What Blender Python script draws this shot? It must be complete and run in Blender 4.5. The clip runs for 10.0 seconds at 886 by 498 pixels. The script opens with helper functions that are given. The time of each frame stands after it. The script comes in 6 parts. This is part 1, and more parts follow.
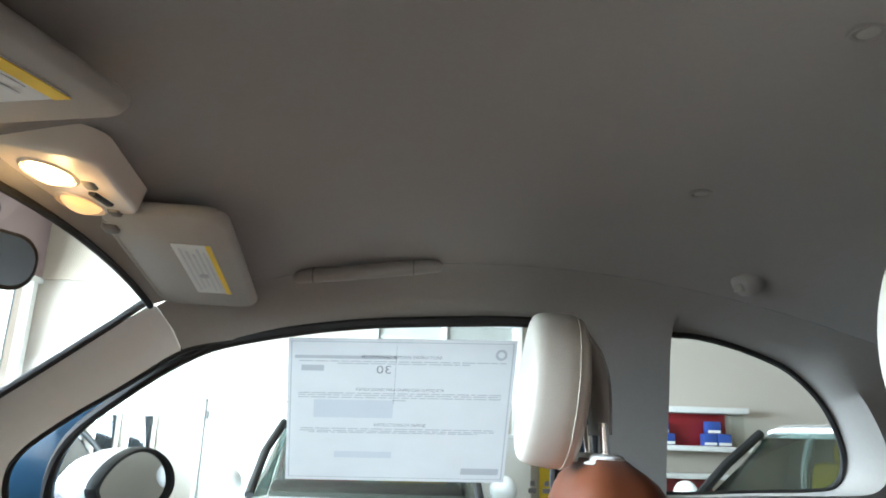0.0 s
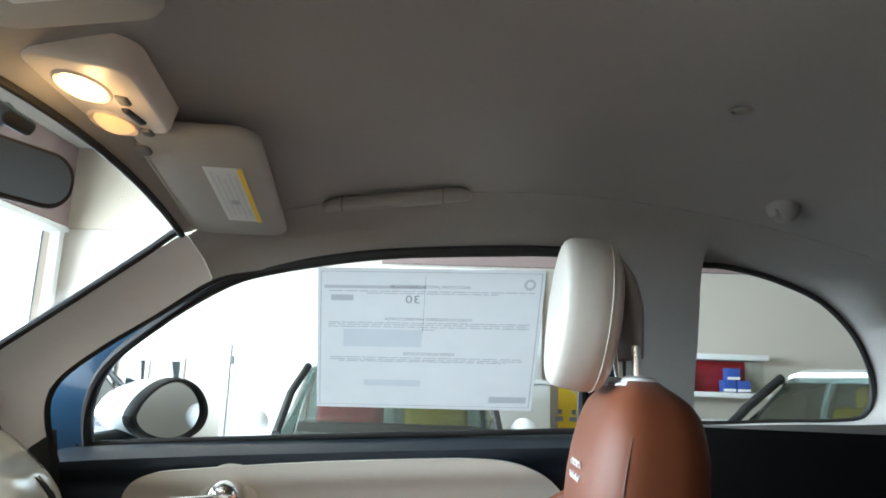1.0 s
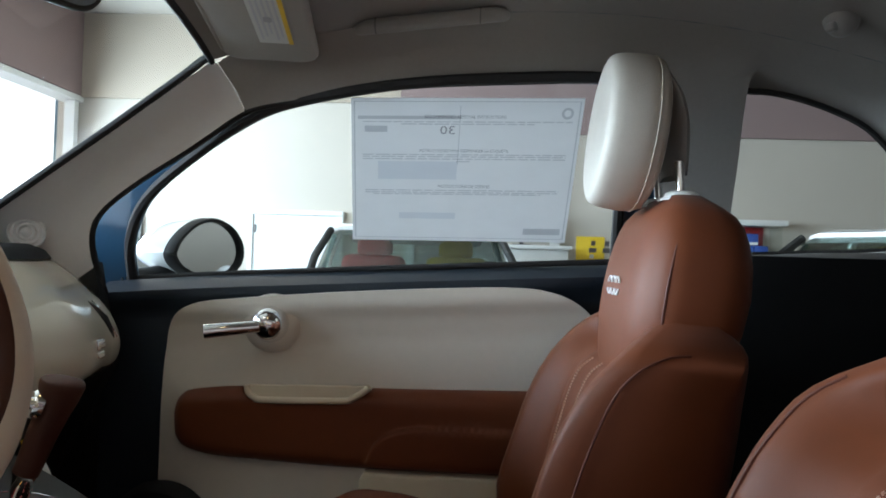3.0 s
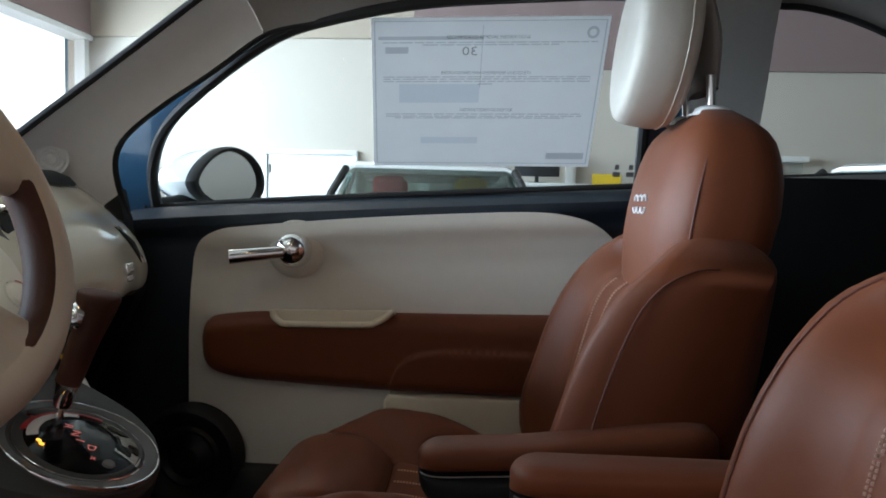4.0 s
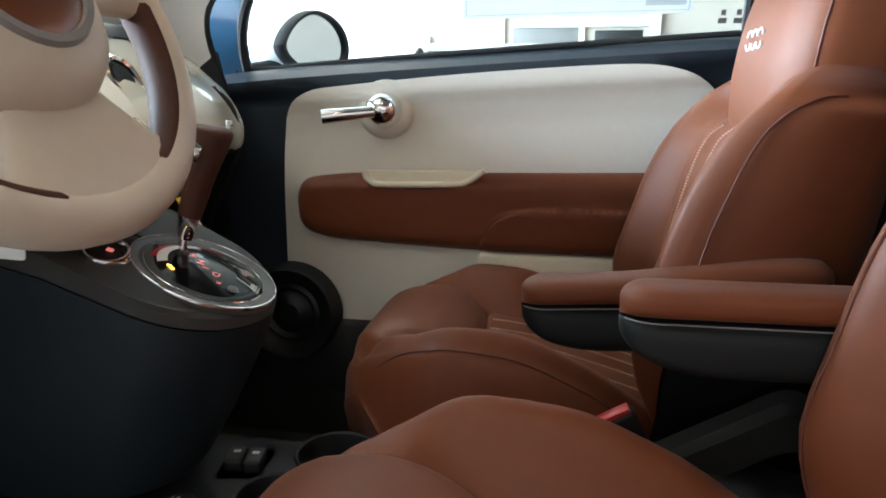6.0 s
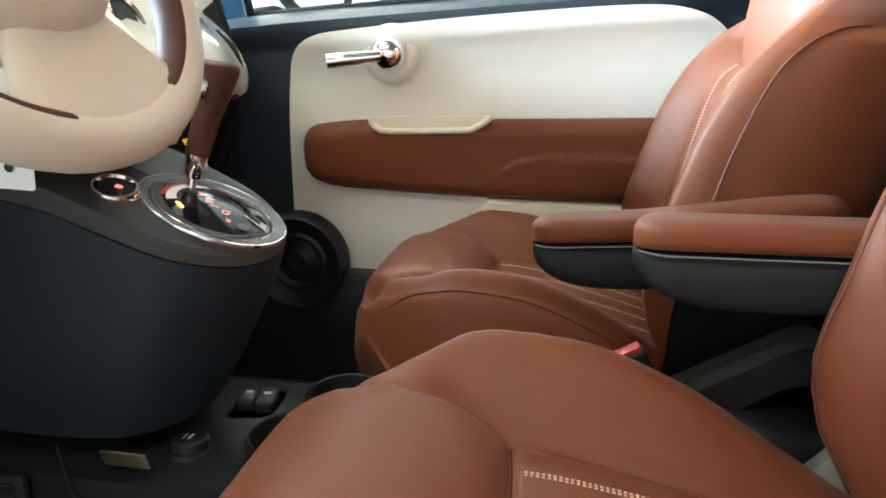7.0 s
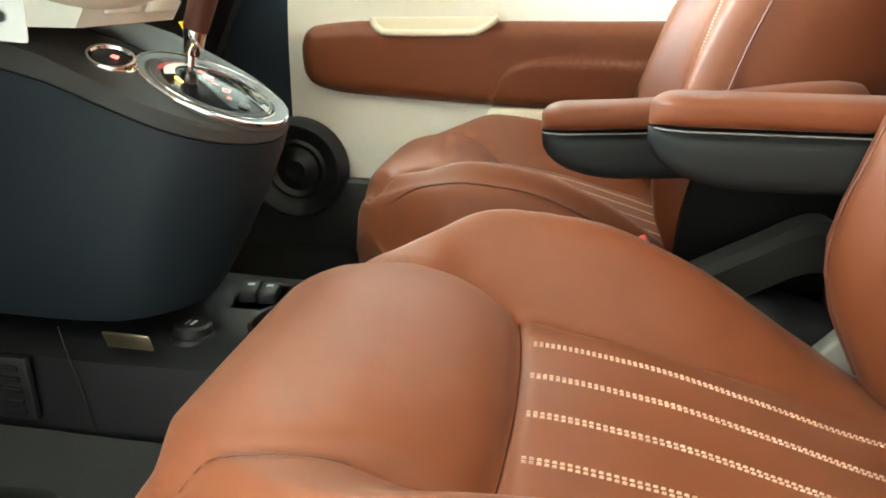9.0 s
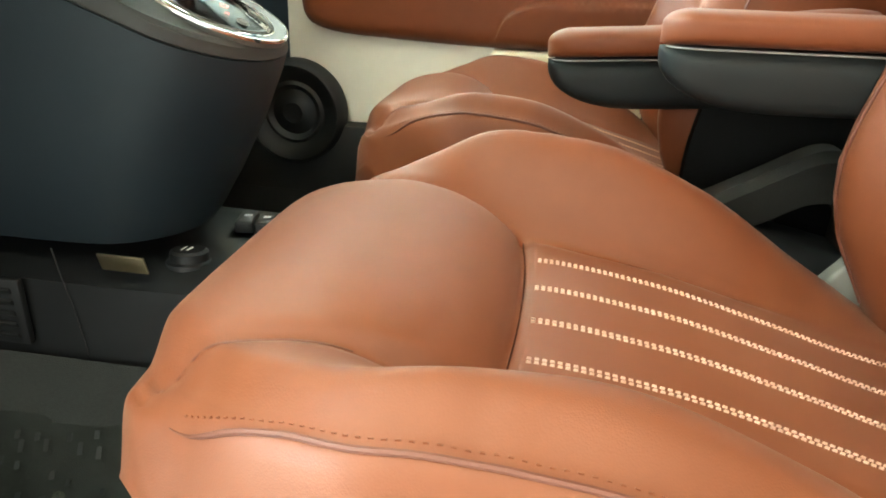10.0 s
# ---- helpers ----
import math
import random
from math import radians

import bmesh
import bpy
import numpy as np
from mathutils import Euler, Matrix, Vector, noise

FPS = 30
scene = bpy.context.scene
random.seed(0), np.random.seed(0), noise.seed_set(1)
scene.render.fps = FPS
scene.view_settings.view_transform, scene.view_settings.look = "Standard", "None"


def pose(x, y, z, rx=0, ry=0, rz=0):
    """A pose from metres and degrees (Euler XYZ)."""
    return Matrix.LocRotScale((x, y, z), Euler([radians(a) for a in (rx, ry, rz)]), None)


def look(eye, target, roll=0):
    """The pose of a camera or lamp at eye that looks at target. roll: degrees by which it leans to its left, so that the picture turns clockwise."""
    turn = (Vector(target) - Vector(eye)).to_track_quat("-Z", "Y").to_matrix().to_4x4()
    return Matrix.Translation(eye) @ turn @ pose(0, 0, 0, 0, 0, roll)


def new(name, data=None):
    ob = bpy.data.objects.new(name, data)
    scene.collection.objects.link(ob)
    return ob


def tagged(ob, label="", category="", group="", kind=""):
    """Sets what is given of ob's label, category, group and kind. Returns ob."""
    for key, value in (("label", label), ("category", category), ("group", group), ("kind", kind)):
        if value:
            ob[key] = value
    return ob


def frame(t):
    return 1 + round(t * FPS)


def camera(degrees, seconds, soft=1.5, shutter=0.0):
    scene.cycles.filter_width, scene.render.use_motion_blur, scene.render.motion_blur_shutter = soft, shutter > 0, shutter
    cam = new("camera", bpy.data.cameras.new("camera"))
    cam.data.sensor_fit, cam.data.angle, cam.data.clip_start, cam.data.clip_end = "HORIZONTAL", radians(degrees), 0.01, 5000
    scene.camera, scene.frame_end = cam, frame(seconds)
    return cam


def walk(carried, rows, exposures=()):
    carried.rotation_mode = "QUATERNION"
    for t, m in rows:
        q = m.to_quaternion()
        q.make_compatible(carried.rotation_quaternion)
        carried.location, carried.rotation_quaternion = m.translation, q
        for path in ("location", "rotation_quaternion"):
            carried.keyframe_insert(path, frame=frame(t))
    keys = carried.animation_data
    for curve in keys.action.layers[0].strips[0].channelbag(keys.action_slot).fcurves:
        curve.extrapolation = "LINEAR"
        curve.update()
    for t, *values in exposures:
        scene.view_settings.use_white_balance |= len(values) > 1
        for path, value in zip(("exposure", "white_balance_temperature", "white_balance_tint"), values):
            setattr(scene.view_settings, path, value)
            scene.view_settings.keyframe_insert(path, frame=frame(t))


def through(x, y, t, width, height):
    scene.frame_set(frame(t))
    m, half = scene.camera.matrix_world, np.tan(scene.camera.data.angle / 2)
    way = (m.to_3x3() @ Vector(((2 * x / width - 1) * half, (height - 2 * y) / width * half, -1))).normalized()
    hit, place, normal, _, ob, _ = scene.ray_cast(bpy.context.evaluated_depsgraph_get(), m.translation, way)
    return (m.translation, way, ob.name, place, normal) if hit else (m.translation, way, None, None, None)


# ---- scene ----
cam = camera(65.0, 10.0, soft=1.8)
PATH = [
    (0, (-0.005, -0.718, 1.129), (-0.032, 1.21, 1.657), 1.9),
    (0.5, (-0.014, -0.71, 1.112), (-0.062, 1.236, 1.571), 2.0),
    (1, (-0.022, -0.704, 1.092), (-0.098, 1.256, 1.483), 2.1),
    (1.5, (-0.031, -0.696, 1.074), (-0.125, 1.277, 1.388), 2.2),
    (2, (-0.042, -0.691, 1.052), (-0.133, 1.294, 1.271), 2.2),
    (2.5, (-0.048, -0.689, 1.031), (-0.151, 1.304, 1.151), 2.0),
    (4, (-0.071, -0.69, 0.982), (-0.214, 1.3, 0.847), 1.5),
    (4.5, (-0.076, -0.692, 0.966), (-0.276, 1.285, 0.732), 0.9),
    (5, (-0.085, -0.697, 0.953), (-0.318, 1.264, 0.635), 0.6),
    (5.5, (-0.097, -0.7, 0.932), (-0.378, 1.245, 0.56), 0.5),
    (6, (-0.106, -0.7, 0.914), (-0.441, 1.223, 0.478), 0.3),
    (7.5, (-0.118, -0.703, 0.873), (-0.457, 1.178, 0.283), 0.0),
    (8, (-0.122, -0.7, 0.856), (-0.461, 1.166, 0.222), 0.3),
    (8.5, (-0.126, -0.703, 0.842), (-0.455, 1.151, 0.169), 0.5),
    (9, (-0.128, -0.708, 0.827), (-0.437, 1.136, 0.116), 1.0),
    (9.5, (-0.133, -0.717, 0.807), (-0.42, 1.109, 0.044), 2.1),
    (10, (-0.133, -0.714, 0.78), (-0.419, 1.1, -0.012), 2.2),
]
EXPOSURES = [(0.0, -0.20, 6600, 11), (2.5, -0.9, 6500, 12), (4.0, -1.1, 6350, 13), (5.5, -0.45, 6300, 11), (6.2, 0.55, 6300, 9), (7.3, 1.4, 6350, 4), (8.5, 1.9, 6600, -2), (10.0, 2.2, 6800, -7)]
walk(cam, [(t, look(eye, target, roll)) for t, eye, target, roll in PATH], EXPOSURES)

# ---- world and lights ----
world = bpy.data.worlds.new("sky")
scene.world = world
world.use_nodes = True
wn = world.node_tree
sky = wn.nodes.new("ShaderNodeTexSky")
sky.sky_type, sky.sun_disc = "NISHITA", False
sky.sun_elevation, sky.sun_rotation = radians(40), radians(250)
wn.nodes["Background"].inputs["Strength"].default_value = 0.1
wn.links.new(sky.outputs[0], wn.nodes["Background"].inputs["Color"])

ROOM_W, ROOM_E, ROOM_S, ROOM_N, ROOM_F, ROOM_C = -4.65, 7.0, -5.0, 7.0, -0.2, 3.7


def area_lamp(name, m, sx, sy, watts, colour):
    data = bpy.data.lights.new(name, "AREA")
    data.shape, data.size, data.size_y, data.energy, data.color = "RECTANGLE", sx, sy, watts, colour
    ob = new(name, data)
    ob.matrix_world = m
    return ob


# daylight through the glazed west front
area_lamp("window_light_west", look((ROOM_W + 0.05, 2.1, 1.95), (0, 2.1, 1.5)), 8.6, 1.5, 1900, (0.66, 0.84, 1.0))
# added warm fill from the driver's side, no known source stands there
area_lamp("fill_light_south", look((-0.4, ROOM_S + 0.05, 1.75), (-0.4, 0, 1.0)), 6.0, 1.6, 15, (1.0, 0.82, 0.62))
# strip lamps of the showroom ceiling, assumed and out of view
for lx, ly, lw in ((-2.2, 3.6, 42), (-1.6, -2.4, 12), (0.8, -2.4, 12)):
    area_lamp("ceiling_strip", look((lx, ly, ROOM_C - 0.12), (lx, ly, 0)), 1.2, 0.3, lw, (1.0, 0.88, 0.74))
# the lit bulb of the map lamp
bulb = bpy.data.lights.new("map_bulb", "POINT")
bulb.energy, bulb.color, bulb.shadow_soft_size = 0.24, (1.0, 0.66, 0.30), 0.012
new("map_bulb", bulb).location = (-0.422, -0.046, 1.347)

# ---- mesh helpers ----
from mathutils.geometry import delaunay_2d_cdt


def spline(pts, x):
    """Monotone-ish smooth interpolation through (x, y) pairs."""
    if x <= pts[0][0]:
        return pts[0][1]
    if x >= pts[-1][0]:
        return pts[-1][1]
    n = len(pts)
    for i in range(n - 1):
        if pts[i][0] <= x <= pts[i + 1][0]:
            break
    def slope(k):
        if k == 0 or k == n - 1:
            a, b = (0, 1) if k == 0 else (n - 2, n - 1)
            return (pts[b][1] - pts[a][1]) / (pts[b][0] - pts[a][0])
        s0 = (pts[k][1] - pts[k - 1][1]) / (pts[k][0] - pts[k - 1][0])
        s1 = (pts[k + 1][1] - pts[k][1]) / (pts[k + 1][0] - pts[k][0])
        return 0.0 if s0 * s1 <= 0 else 2 * s0 * s1 / (s0 + s1)
    h = pts[i + 1][0] - pts[i][0]
    u = (x - pts[i][0]) / h
    m0, m1 = slope(i) * h, slope(i + 1) * h
    return ((2 * u**3 - 3 * u**2 + 1) * pts[i][1] + (u**3 - 2 * u**2 + u) * m0
            + (3 * u**2 - 2 * u**3) * pts[i + 1][1] + (u**3 - u**2) * m1)


def ease(a, b, x):
    u = min(1.0, max(0.0, (x - a) / (b - a)))
    return u * u * (3 - 2 * u)


def steps(a, b, n):
    return [a + (b - a) * i / n for i in range(n + 1)]


def smooth_line(pts, per=6, closed=False):
    """Catmull-Rom through points."""
    pts = [Vector(p) for p in pts]
    n, out = len(pts), []
    for i in range(n if closed else n - 1):
        if closed:
            p = [pts[(i + k) % n] for k in (-1, 0, 1, 2)]
        else:
            p = [pts[max(0, min(n - 1, i + k))] for k in (-1, 0, 1, 2)]
        for k in range(per):
            u = k / per
            out.append(0.5 * (2 * p[1] + (p[2] - p[0]) * u + (2 * p[0] - 5 * p[1] + 4 * p[2] - p[3]) * u * u
                              + (3 * p[1] - p[0] - 3 * p[2] + p[3]) * u**3))
    if not closed:
        out.append(pts[-1])
    return out


def grid(f, us, vs, close_u=False, close_v=False):
    verts = [Vector(f(u, v)) for u in us for v in vs]
    nu, nv, faces = len(us), len(vs), []
    for i in range(nu if close_u else nu - 1):
        for j in range(nv if close_v else nv - 1):
            a, b = i % nu, (i + 1) % nu
            c, d = j % nv, (j + 1) % nv
            faces.append((a * nv + c, b * nv + c, b * nv + d, a * nv + d))
    return verts, faces


def loft(loops, caps=True, closed=True):
    n = len(loops[0])
    verts = [Vector(p) for loop in loops for p in loop]
    faces = []
    for i in range(len(loops) - 1):
        for j in range(n if closed else n - 1):
            k = (j + 1) % n
            faces.append((i * n + j, (i + 1) * n + j, (i + 1) * n + k, i * n + k))
    if caps:
        faces.append(tuple(range(n)))
        faces.append(tuple(reversed(range((len(loops) - 1) * n, len(loops) * n))))
    return verts, faces


def tube(path, r, n=8, closed=False, flat=1.0):
    """Round bar along a path; r is a number or a function of the share of the way."""
    path = [Vector(p) for p in path]
    m, loops = len(path), []
    up = Vector((0.13, 0.31, 0.94)).normalized()
    for i, p in enumerate(path):
        a = path[(i - 1) % m] if closed or i else path[0]
        b = path[(i + 1) % m] if closed or i < m - 1 else path[-1]
        d = (b - a).normalized()
        s = d.cross(up)
        s = s.normalized() if s.length > 1e-5 else Vector((1, 0, 0))
        w = s.cross(d)
        rr = r(i / max(1, m - 1)) if callable(r) else r
        loops.append([p + s * (math.cos(2 * math.pi * k / n) * rr) + w * (math.sin(2 * math.pi * k / n) * rr * flat) for k in range(n)])
    if closed:
        verts, faces = loft(loops + [loops[0]], caps=False)
        return verts, faces
    return loft(loops)


def revolve(profile, m, n=40):
    """Turns (radius, height) pairs round the z axis of the pose m."""
    return grid(lambda u, v: m @ Vector((profile[v][0] * math.cos(u), profile[v][0] * math.sin(u), profile[v][1])),
                [2 * math.pi * i / n for i in range(n)], range(len(profile)), close_u=True)


def rbox(size, m, r=0.005, seg=2):
    bm = bmesh.new()
    bmesh.ops.create_cube(bm, size=1.0)
    for v in bm.verts:
        v.co = Vector((v.co.x * size[0], v.co.y * size[1], v.co.z * size[2]))
    if r:
        bmesh.ops.bevel(bm, geom=list(bm.edges), offset=r, segments=seg, profile=0.5, affect="EDGES")
    bm.transform(m)
    return bm


def prism(outline, depth, m, r=0.003, seg=2):
    """An outline in the pose's xy plane with thickness along its z, rounded."""
    bm = bmesh.new()
    f = bm.faces.new([bm.verts.new((p[0], p[1], 0)) for p in outline])
    res = bmesh.ops.extrude_face_region(bm, geom=[f])
    top = [g for g in res["geom"] if isinstance(g, bmesh.types.BMVert)]
    bmesh.ops.translate(bm, vec=(0, 0, depth), verts=top)
    bmesh.ops.recalc_face_normals(bm, faces=bm.faces)
    if r:
        tops = {v for v in top}
        edges = [e for e in bm.edges if e.verts[0] in tops and e.verts[1] in tops]
        bmesh.ops.bevel(bm, geom=edges, offset=r, segments=seg, profile=0.5, affect="EDGES")
    bm.transform(m)
    return bm


def round_outline(w, h, r, n=6):
    out = []
    for cx, cy, a0 in ((w / 2 - r, h / 2 - r, 0), (-w / 2 + r, h / 2 - r, 90), (-w / 2 + r, -h / 2 + r, 180), (w / 2 - r, -h / 2 + r, 270)):
        for k in range(n + 1):
            a = radians(a0 + 90 * k / n)
            out.append((cx + r * math.cos(a), cy + r * math.sin(a)))
    return out


def inside(p, poly):
    x, y, hit = p[0], p[1], False
    for i in range(len(poly)):
        (x0, y0), (x1, y1) = poly[i - 1][:2], poly[i][:2]
        if (y0 > y) != (y1 > y) and x < (x1 - x0) * (y - y0) / (y1 - y0) + x0:
            hit = not hit
    return hit


def edge_distance(p, poly):
    """How far a point lies from a closed outline."""
    best, p = 1e9, Vector(p[:2])
    for i in range(len(poly)):
        a, b = Vector(poly[i - 1][:2]), Vector(poly[i][:2])
        d = b - a
        u = max(0.0, min(1.0, (p - a).dot(d) / max(d.length_squared, 1e-12)))
        best = min(best, (a + d * u - p).length)
    return best


def dense(poly, step):
    out = []
    for i in range(len(poly)):
        a, b = Vector(poly[i][:2]), Vector(poly[(i + 1) % len(poly)][:2])
        n = max(1, int((b - a).length / step))
        out += [a + (b - a) * k / n for k in range(n)]
    return out


def sheet(outline, holes, step, place, lip=None, lips=(), extra=()):
    """A curved sheet over a flat outline with holes; place(u, v) gives its points. lip(u, v): where the hole's reveal ends."""
    pts, edges = [], []
    rings = [dense(outline, step)] + [dense(h, step) for h in holes]
    for ring in rings:
        base = len(pts)
        pts += ring
        edges += [(base + i, base + (i + 1) % len(ring)) for i in range(len(ring))]
    us, vs = [p[0] for p in rings[0]], [p[1] for p in rings[0]]
    u = min(us) + step / 2
    while u < max(us):
        v = min(vs) + step / 2
        while v < max(vs):
            if inside((u, v), rings[0]) and not any(inside((u, v), h) for h in rings[1:]):
                if min((Vector((u, v)) - q).length_squared for ring in rings for q in ring) > (0.6 * step) ** 2:
                    pts.append(Vector((u, v)))
            v += step
        u += step
    pts += [Vector(q[:2]) for q in extra]
    vs2, _, fs, _, _, _ = delaunay_2d_cdt(pts, edges, [], 0, 1e-6)
    keep = []
    for f in fs:
        c = sum((vs2[i] for i in f), Vector((0, 0))) / len(f)
        if inside(c, rings[0]) and not any(inside(c, h) for h in rings[1:]):
            keep.append(tuple(f))
    verts = [Vector(place(p[0], p[1])) for p in vs2]
    for ring in ([rings[i] for i in lips] if lip else ()):
        base, n = len(verts), len(ring)
        mid = [Vector(place(p[0], p[1])) for p in ring]
        verts += mid + [Vector(lip(p[0], p[1])) for p in ring]
        keep += [(base + i, base + (i + 1) % n, base + n + (i + 1) % n, base + n + i) for i in range(n)]
    return verts, keep


def thicken(geo, d):
    """Gives a sheet a back, moved by the vector d, and edges."""
    d = Vector(d)
    verts, faces = [Vector(v) for v in geo[0]], [tuple(f) for f in geo[1]]
    n, count = len(verts), {}
    for f in faces:
        for i in range(len(f)):
            k = (f[i], f[(i + 1) % len(f)])
            count[tuple(sorted(k))] = count.get(tuple(sorted(k)), []) + [k]
    walls = [(k[0][1], k[0][0], k[0][0] + n, k[0][1] + n) for k in count.values() if len(k) == 1]
    return verts + [v + d for v in verts], faces + [tuple(i + n for i in reversed(f)) for f in faces] + walls


def as_bmesh(geo):
    if isinstance(geo, bmesh.types.BMesh):
        return geo
    bm = bmesh.new()
    vs = [bm.verts.new(p) for p in geo[0]]
    for f in geo[1]:
        try:
            bm.faces.new([vs[i] for i in f])
        except ValueError:
            pass
    bmesh.ops.remove_doubles(bm, verts=bm.verts, dist=1e-5)
    bmesh.ops.recalc_face_normals(bm, faces=bm.faces)
    return bm


def joined(*geos):
    verts, faces = [], []
    for g in geos:
        if isinstance(g, bmesh.types.BMesh):
            g.verts.index_update()
            vv, ff = [v.co.copy() for v in g.verts], [[v.index for v in f.verts] for f in g.faces]
            g.free()
        else:
            vv, ff = g
        b = len(verts)
        verts += [Vector(v) for v in vv]
        faces += [tuple(i + b for i in f) for f in ff]
    return verts, faces


def moved(geo, m):
    if isinstance(geo, bmesh.types.BMesh):
        geo.transform(m)
        return geo
    return [m @ Vector(p) for p in geo[0]], geo[1]


def part(name, geo, material, parent=None, label="", angle=40):
    bm = as_bmesh(geo)
    me = bpy.data.meshes.new(name)
    bm.to_mesh(me)
    bm.free()
    me.shade_smooth()
    me.set_sharp_from_angle(angle=radians(angle))
    me.materials.append(material)
    ob = new(name, me)
    if parent is not None:
        ob.parent = parent
    if label:
        ob["label"] = label
    return ob


def thing(name, at, label, category, group="", kind=""):
    ob = new(name)
    ob.location = at
    ob.empty_display_size = 0.05
    return tagged(ob, label, category, group, kind)


def under(parent, ob):
    """Parents a mesh built in world coordinates."""
    ob.parent = parent
    top = parent
    m = Matrix.Identity(4)
    while top is not None:
        m = top.matrix_parent_inverse @ Matrix.LocRotScale(top.location, top.rotation_euler, None) @ m
        top = top.parent
    ob.matrix_parent_inverse = m.inverted()
    return ob


def wpart(name, geo, material, parent, label="", angle=40):
    return under(parent, part(name, geo, material, None, label, angle))


def lettering(text, size, m, material, name, parent, mirror=False, width=0.0):
    cu = bpy.data.curves.new("text", "FONT")
    cu.body, cu.size, cu.align_x, cu.align_y, cu.resolution_u = text, size, "CENTER", "CENTER", 2
    tmp = new("text", cu)
    bpy.context.view_layer.update()
    me = bpy.data.meshes.new_from_object(tmp.evaluated_get(bpy.context.evaluated_depsgraph_get()))
    bpy.data.objects.remove(tmp)
    bpy.data.curves.remove(cu)
    if width:
        xs = [v.co.x for v in me.vertices]
        k = width / (max(xs) - min(xs))
        me.transform(Matrix.Diagonal((k, 1, 1, 1)))
    if mirror:
        me.transform(Matrix.Diagonal((-1, 1, 1, 1)))
    me.transform(m)
    me.materials.clear()
    me.materials.append(material)
    me.name = name
    return under(parent, new(name, me))


# ---- materials ----
def material(name, colour, rough=0.5, metal=0.0, vary=0.08, scale=30.0, bump=0.0, bump_scale=200.0, coat=0.0, spec=0.5, sheen=0.0, tint=None, voro=False, coat_rough=0.03):
    mat = bpy.data.materials.new(name)
    mat.use_nodes = True
    nt = mat.node_tree
    b = nt.nodes["Principled BSDF"]
    b.inputs["Roughness"].default_value, b.inputs["Metallic"].default_value = rough, metal
    b.inputs["Coat Weight"].default_value, b.inputs["Specular IOR Level"].default_value = coat, spec
    b.inputs["Sheen Weight"].default_value, b.inputs["Coat Roughness"].default_value = sheen, coat_rough
    b.inputs["Base Color"].default_value = (*colour, 1)
    co = nt.nodes.new("ShaderNodeTexCoord")
    if vary:
        big, fine = nt.nodes.new("ShaderNodeTexNoise"), nt.nodes.new("ShaderNodeTexNoise")
        big.inputs["Scale"].default_value, fine.inputs["Scale"].default_value = scale * 0.2, scale * 3
        for n in (big, fine):
            n.inputs["Detail"].default_value = 4
            nt.links.new(co.outputs["Object"], n.inputs["Vector"])
        add = nt.nodes.new("ShaderNodeMath")
        add.operation = "ADD"
        nt.links.new(big.outputs["Fac"], add.inputs[0]), nt.links.new(fine.outputs["Fac"], add.inputs[1])
        mix = nt.nodes.new("ShaderNodeMix")
        mix.data_type = "RGBA"
        half = nt.nodes.new("ShaderNodeMath")
        half.operation = "MULTIPLY"
        half.inputs[1].default_value = 0.5
        nt.links.new(add.outputs[0], half.inputs[0]), nt.links.new(half.outputs[0], mix.inputs["Factor"])
        other = tint or colour
        mix.inputs["A"].default_value = (*[c * (1 - 2 * vary) for c in colour], 1)
        mix.inputs["B"].default_value = (*[min(1, c * (1 + 2 * vary)) for c in other], 1)
        nt.links.new(mix.outputs["Result"], b.inputs["Base Color"])
        rr = nt.nodes.new("ShaderNodeMapRange")
        rr.inputs["To Min"].default_value, rr.inputs["To Max"].default_value = max(0, rough - 0.08), min(1, rough + 0.08)
        nt.links.new(big.outputs["Fac"], rr.inputs["Value"]), nt.links.new(rr.outputs[0], b.inputs["Roughness"])
    if bump:
        tex = nt.nodes.new("ShaderNodeTexVoronoi" if voro else "ShaderNodeTexNoise")
        tex.inputs["Scale"].default_value = bump_scale
        nt.links.new(co.outputs["Object"], tex.inputs["Vector"])
        bp = nt.nodes.new("ShaderNodeBump")
        bp.inputs["Strength"].default_value, bp.inputs["Distance"].default_value = bump, 0.001
        nt.links.new(tex.outputs["Distance" if voro else "Fac"], bp.inputs["Height"])
        nt.links.new(bp.outputs[0], b.inputs["Normal"])
    return mat


def glow(name, colour, strength):
    mat = bpy.data.materials.new(name)
    mat.use_nodes = True
    b = mat.node_tree.nodes["Principled BSDF"]
    b.inputs["Base Color"].default_value = (*colour, 1)
    b.inputs["Emission Color"].default_value, b.inputs["Emission Strength"].default_value = (*colour, 1), strength
    return mat


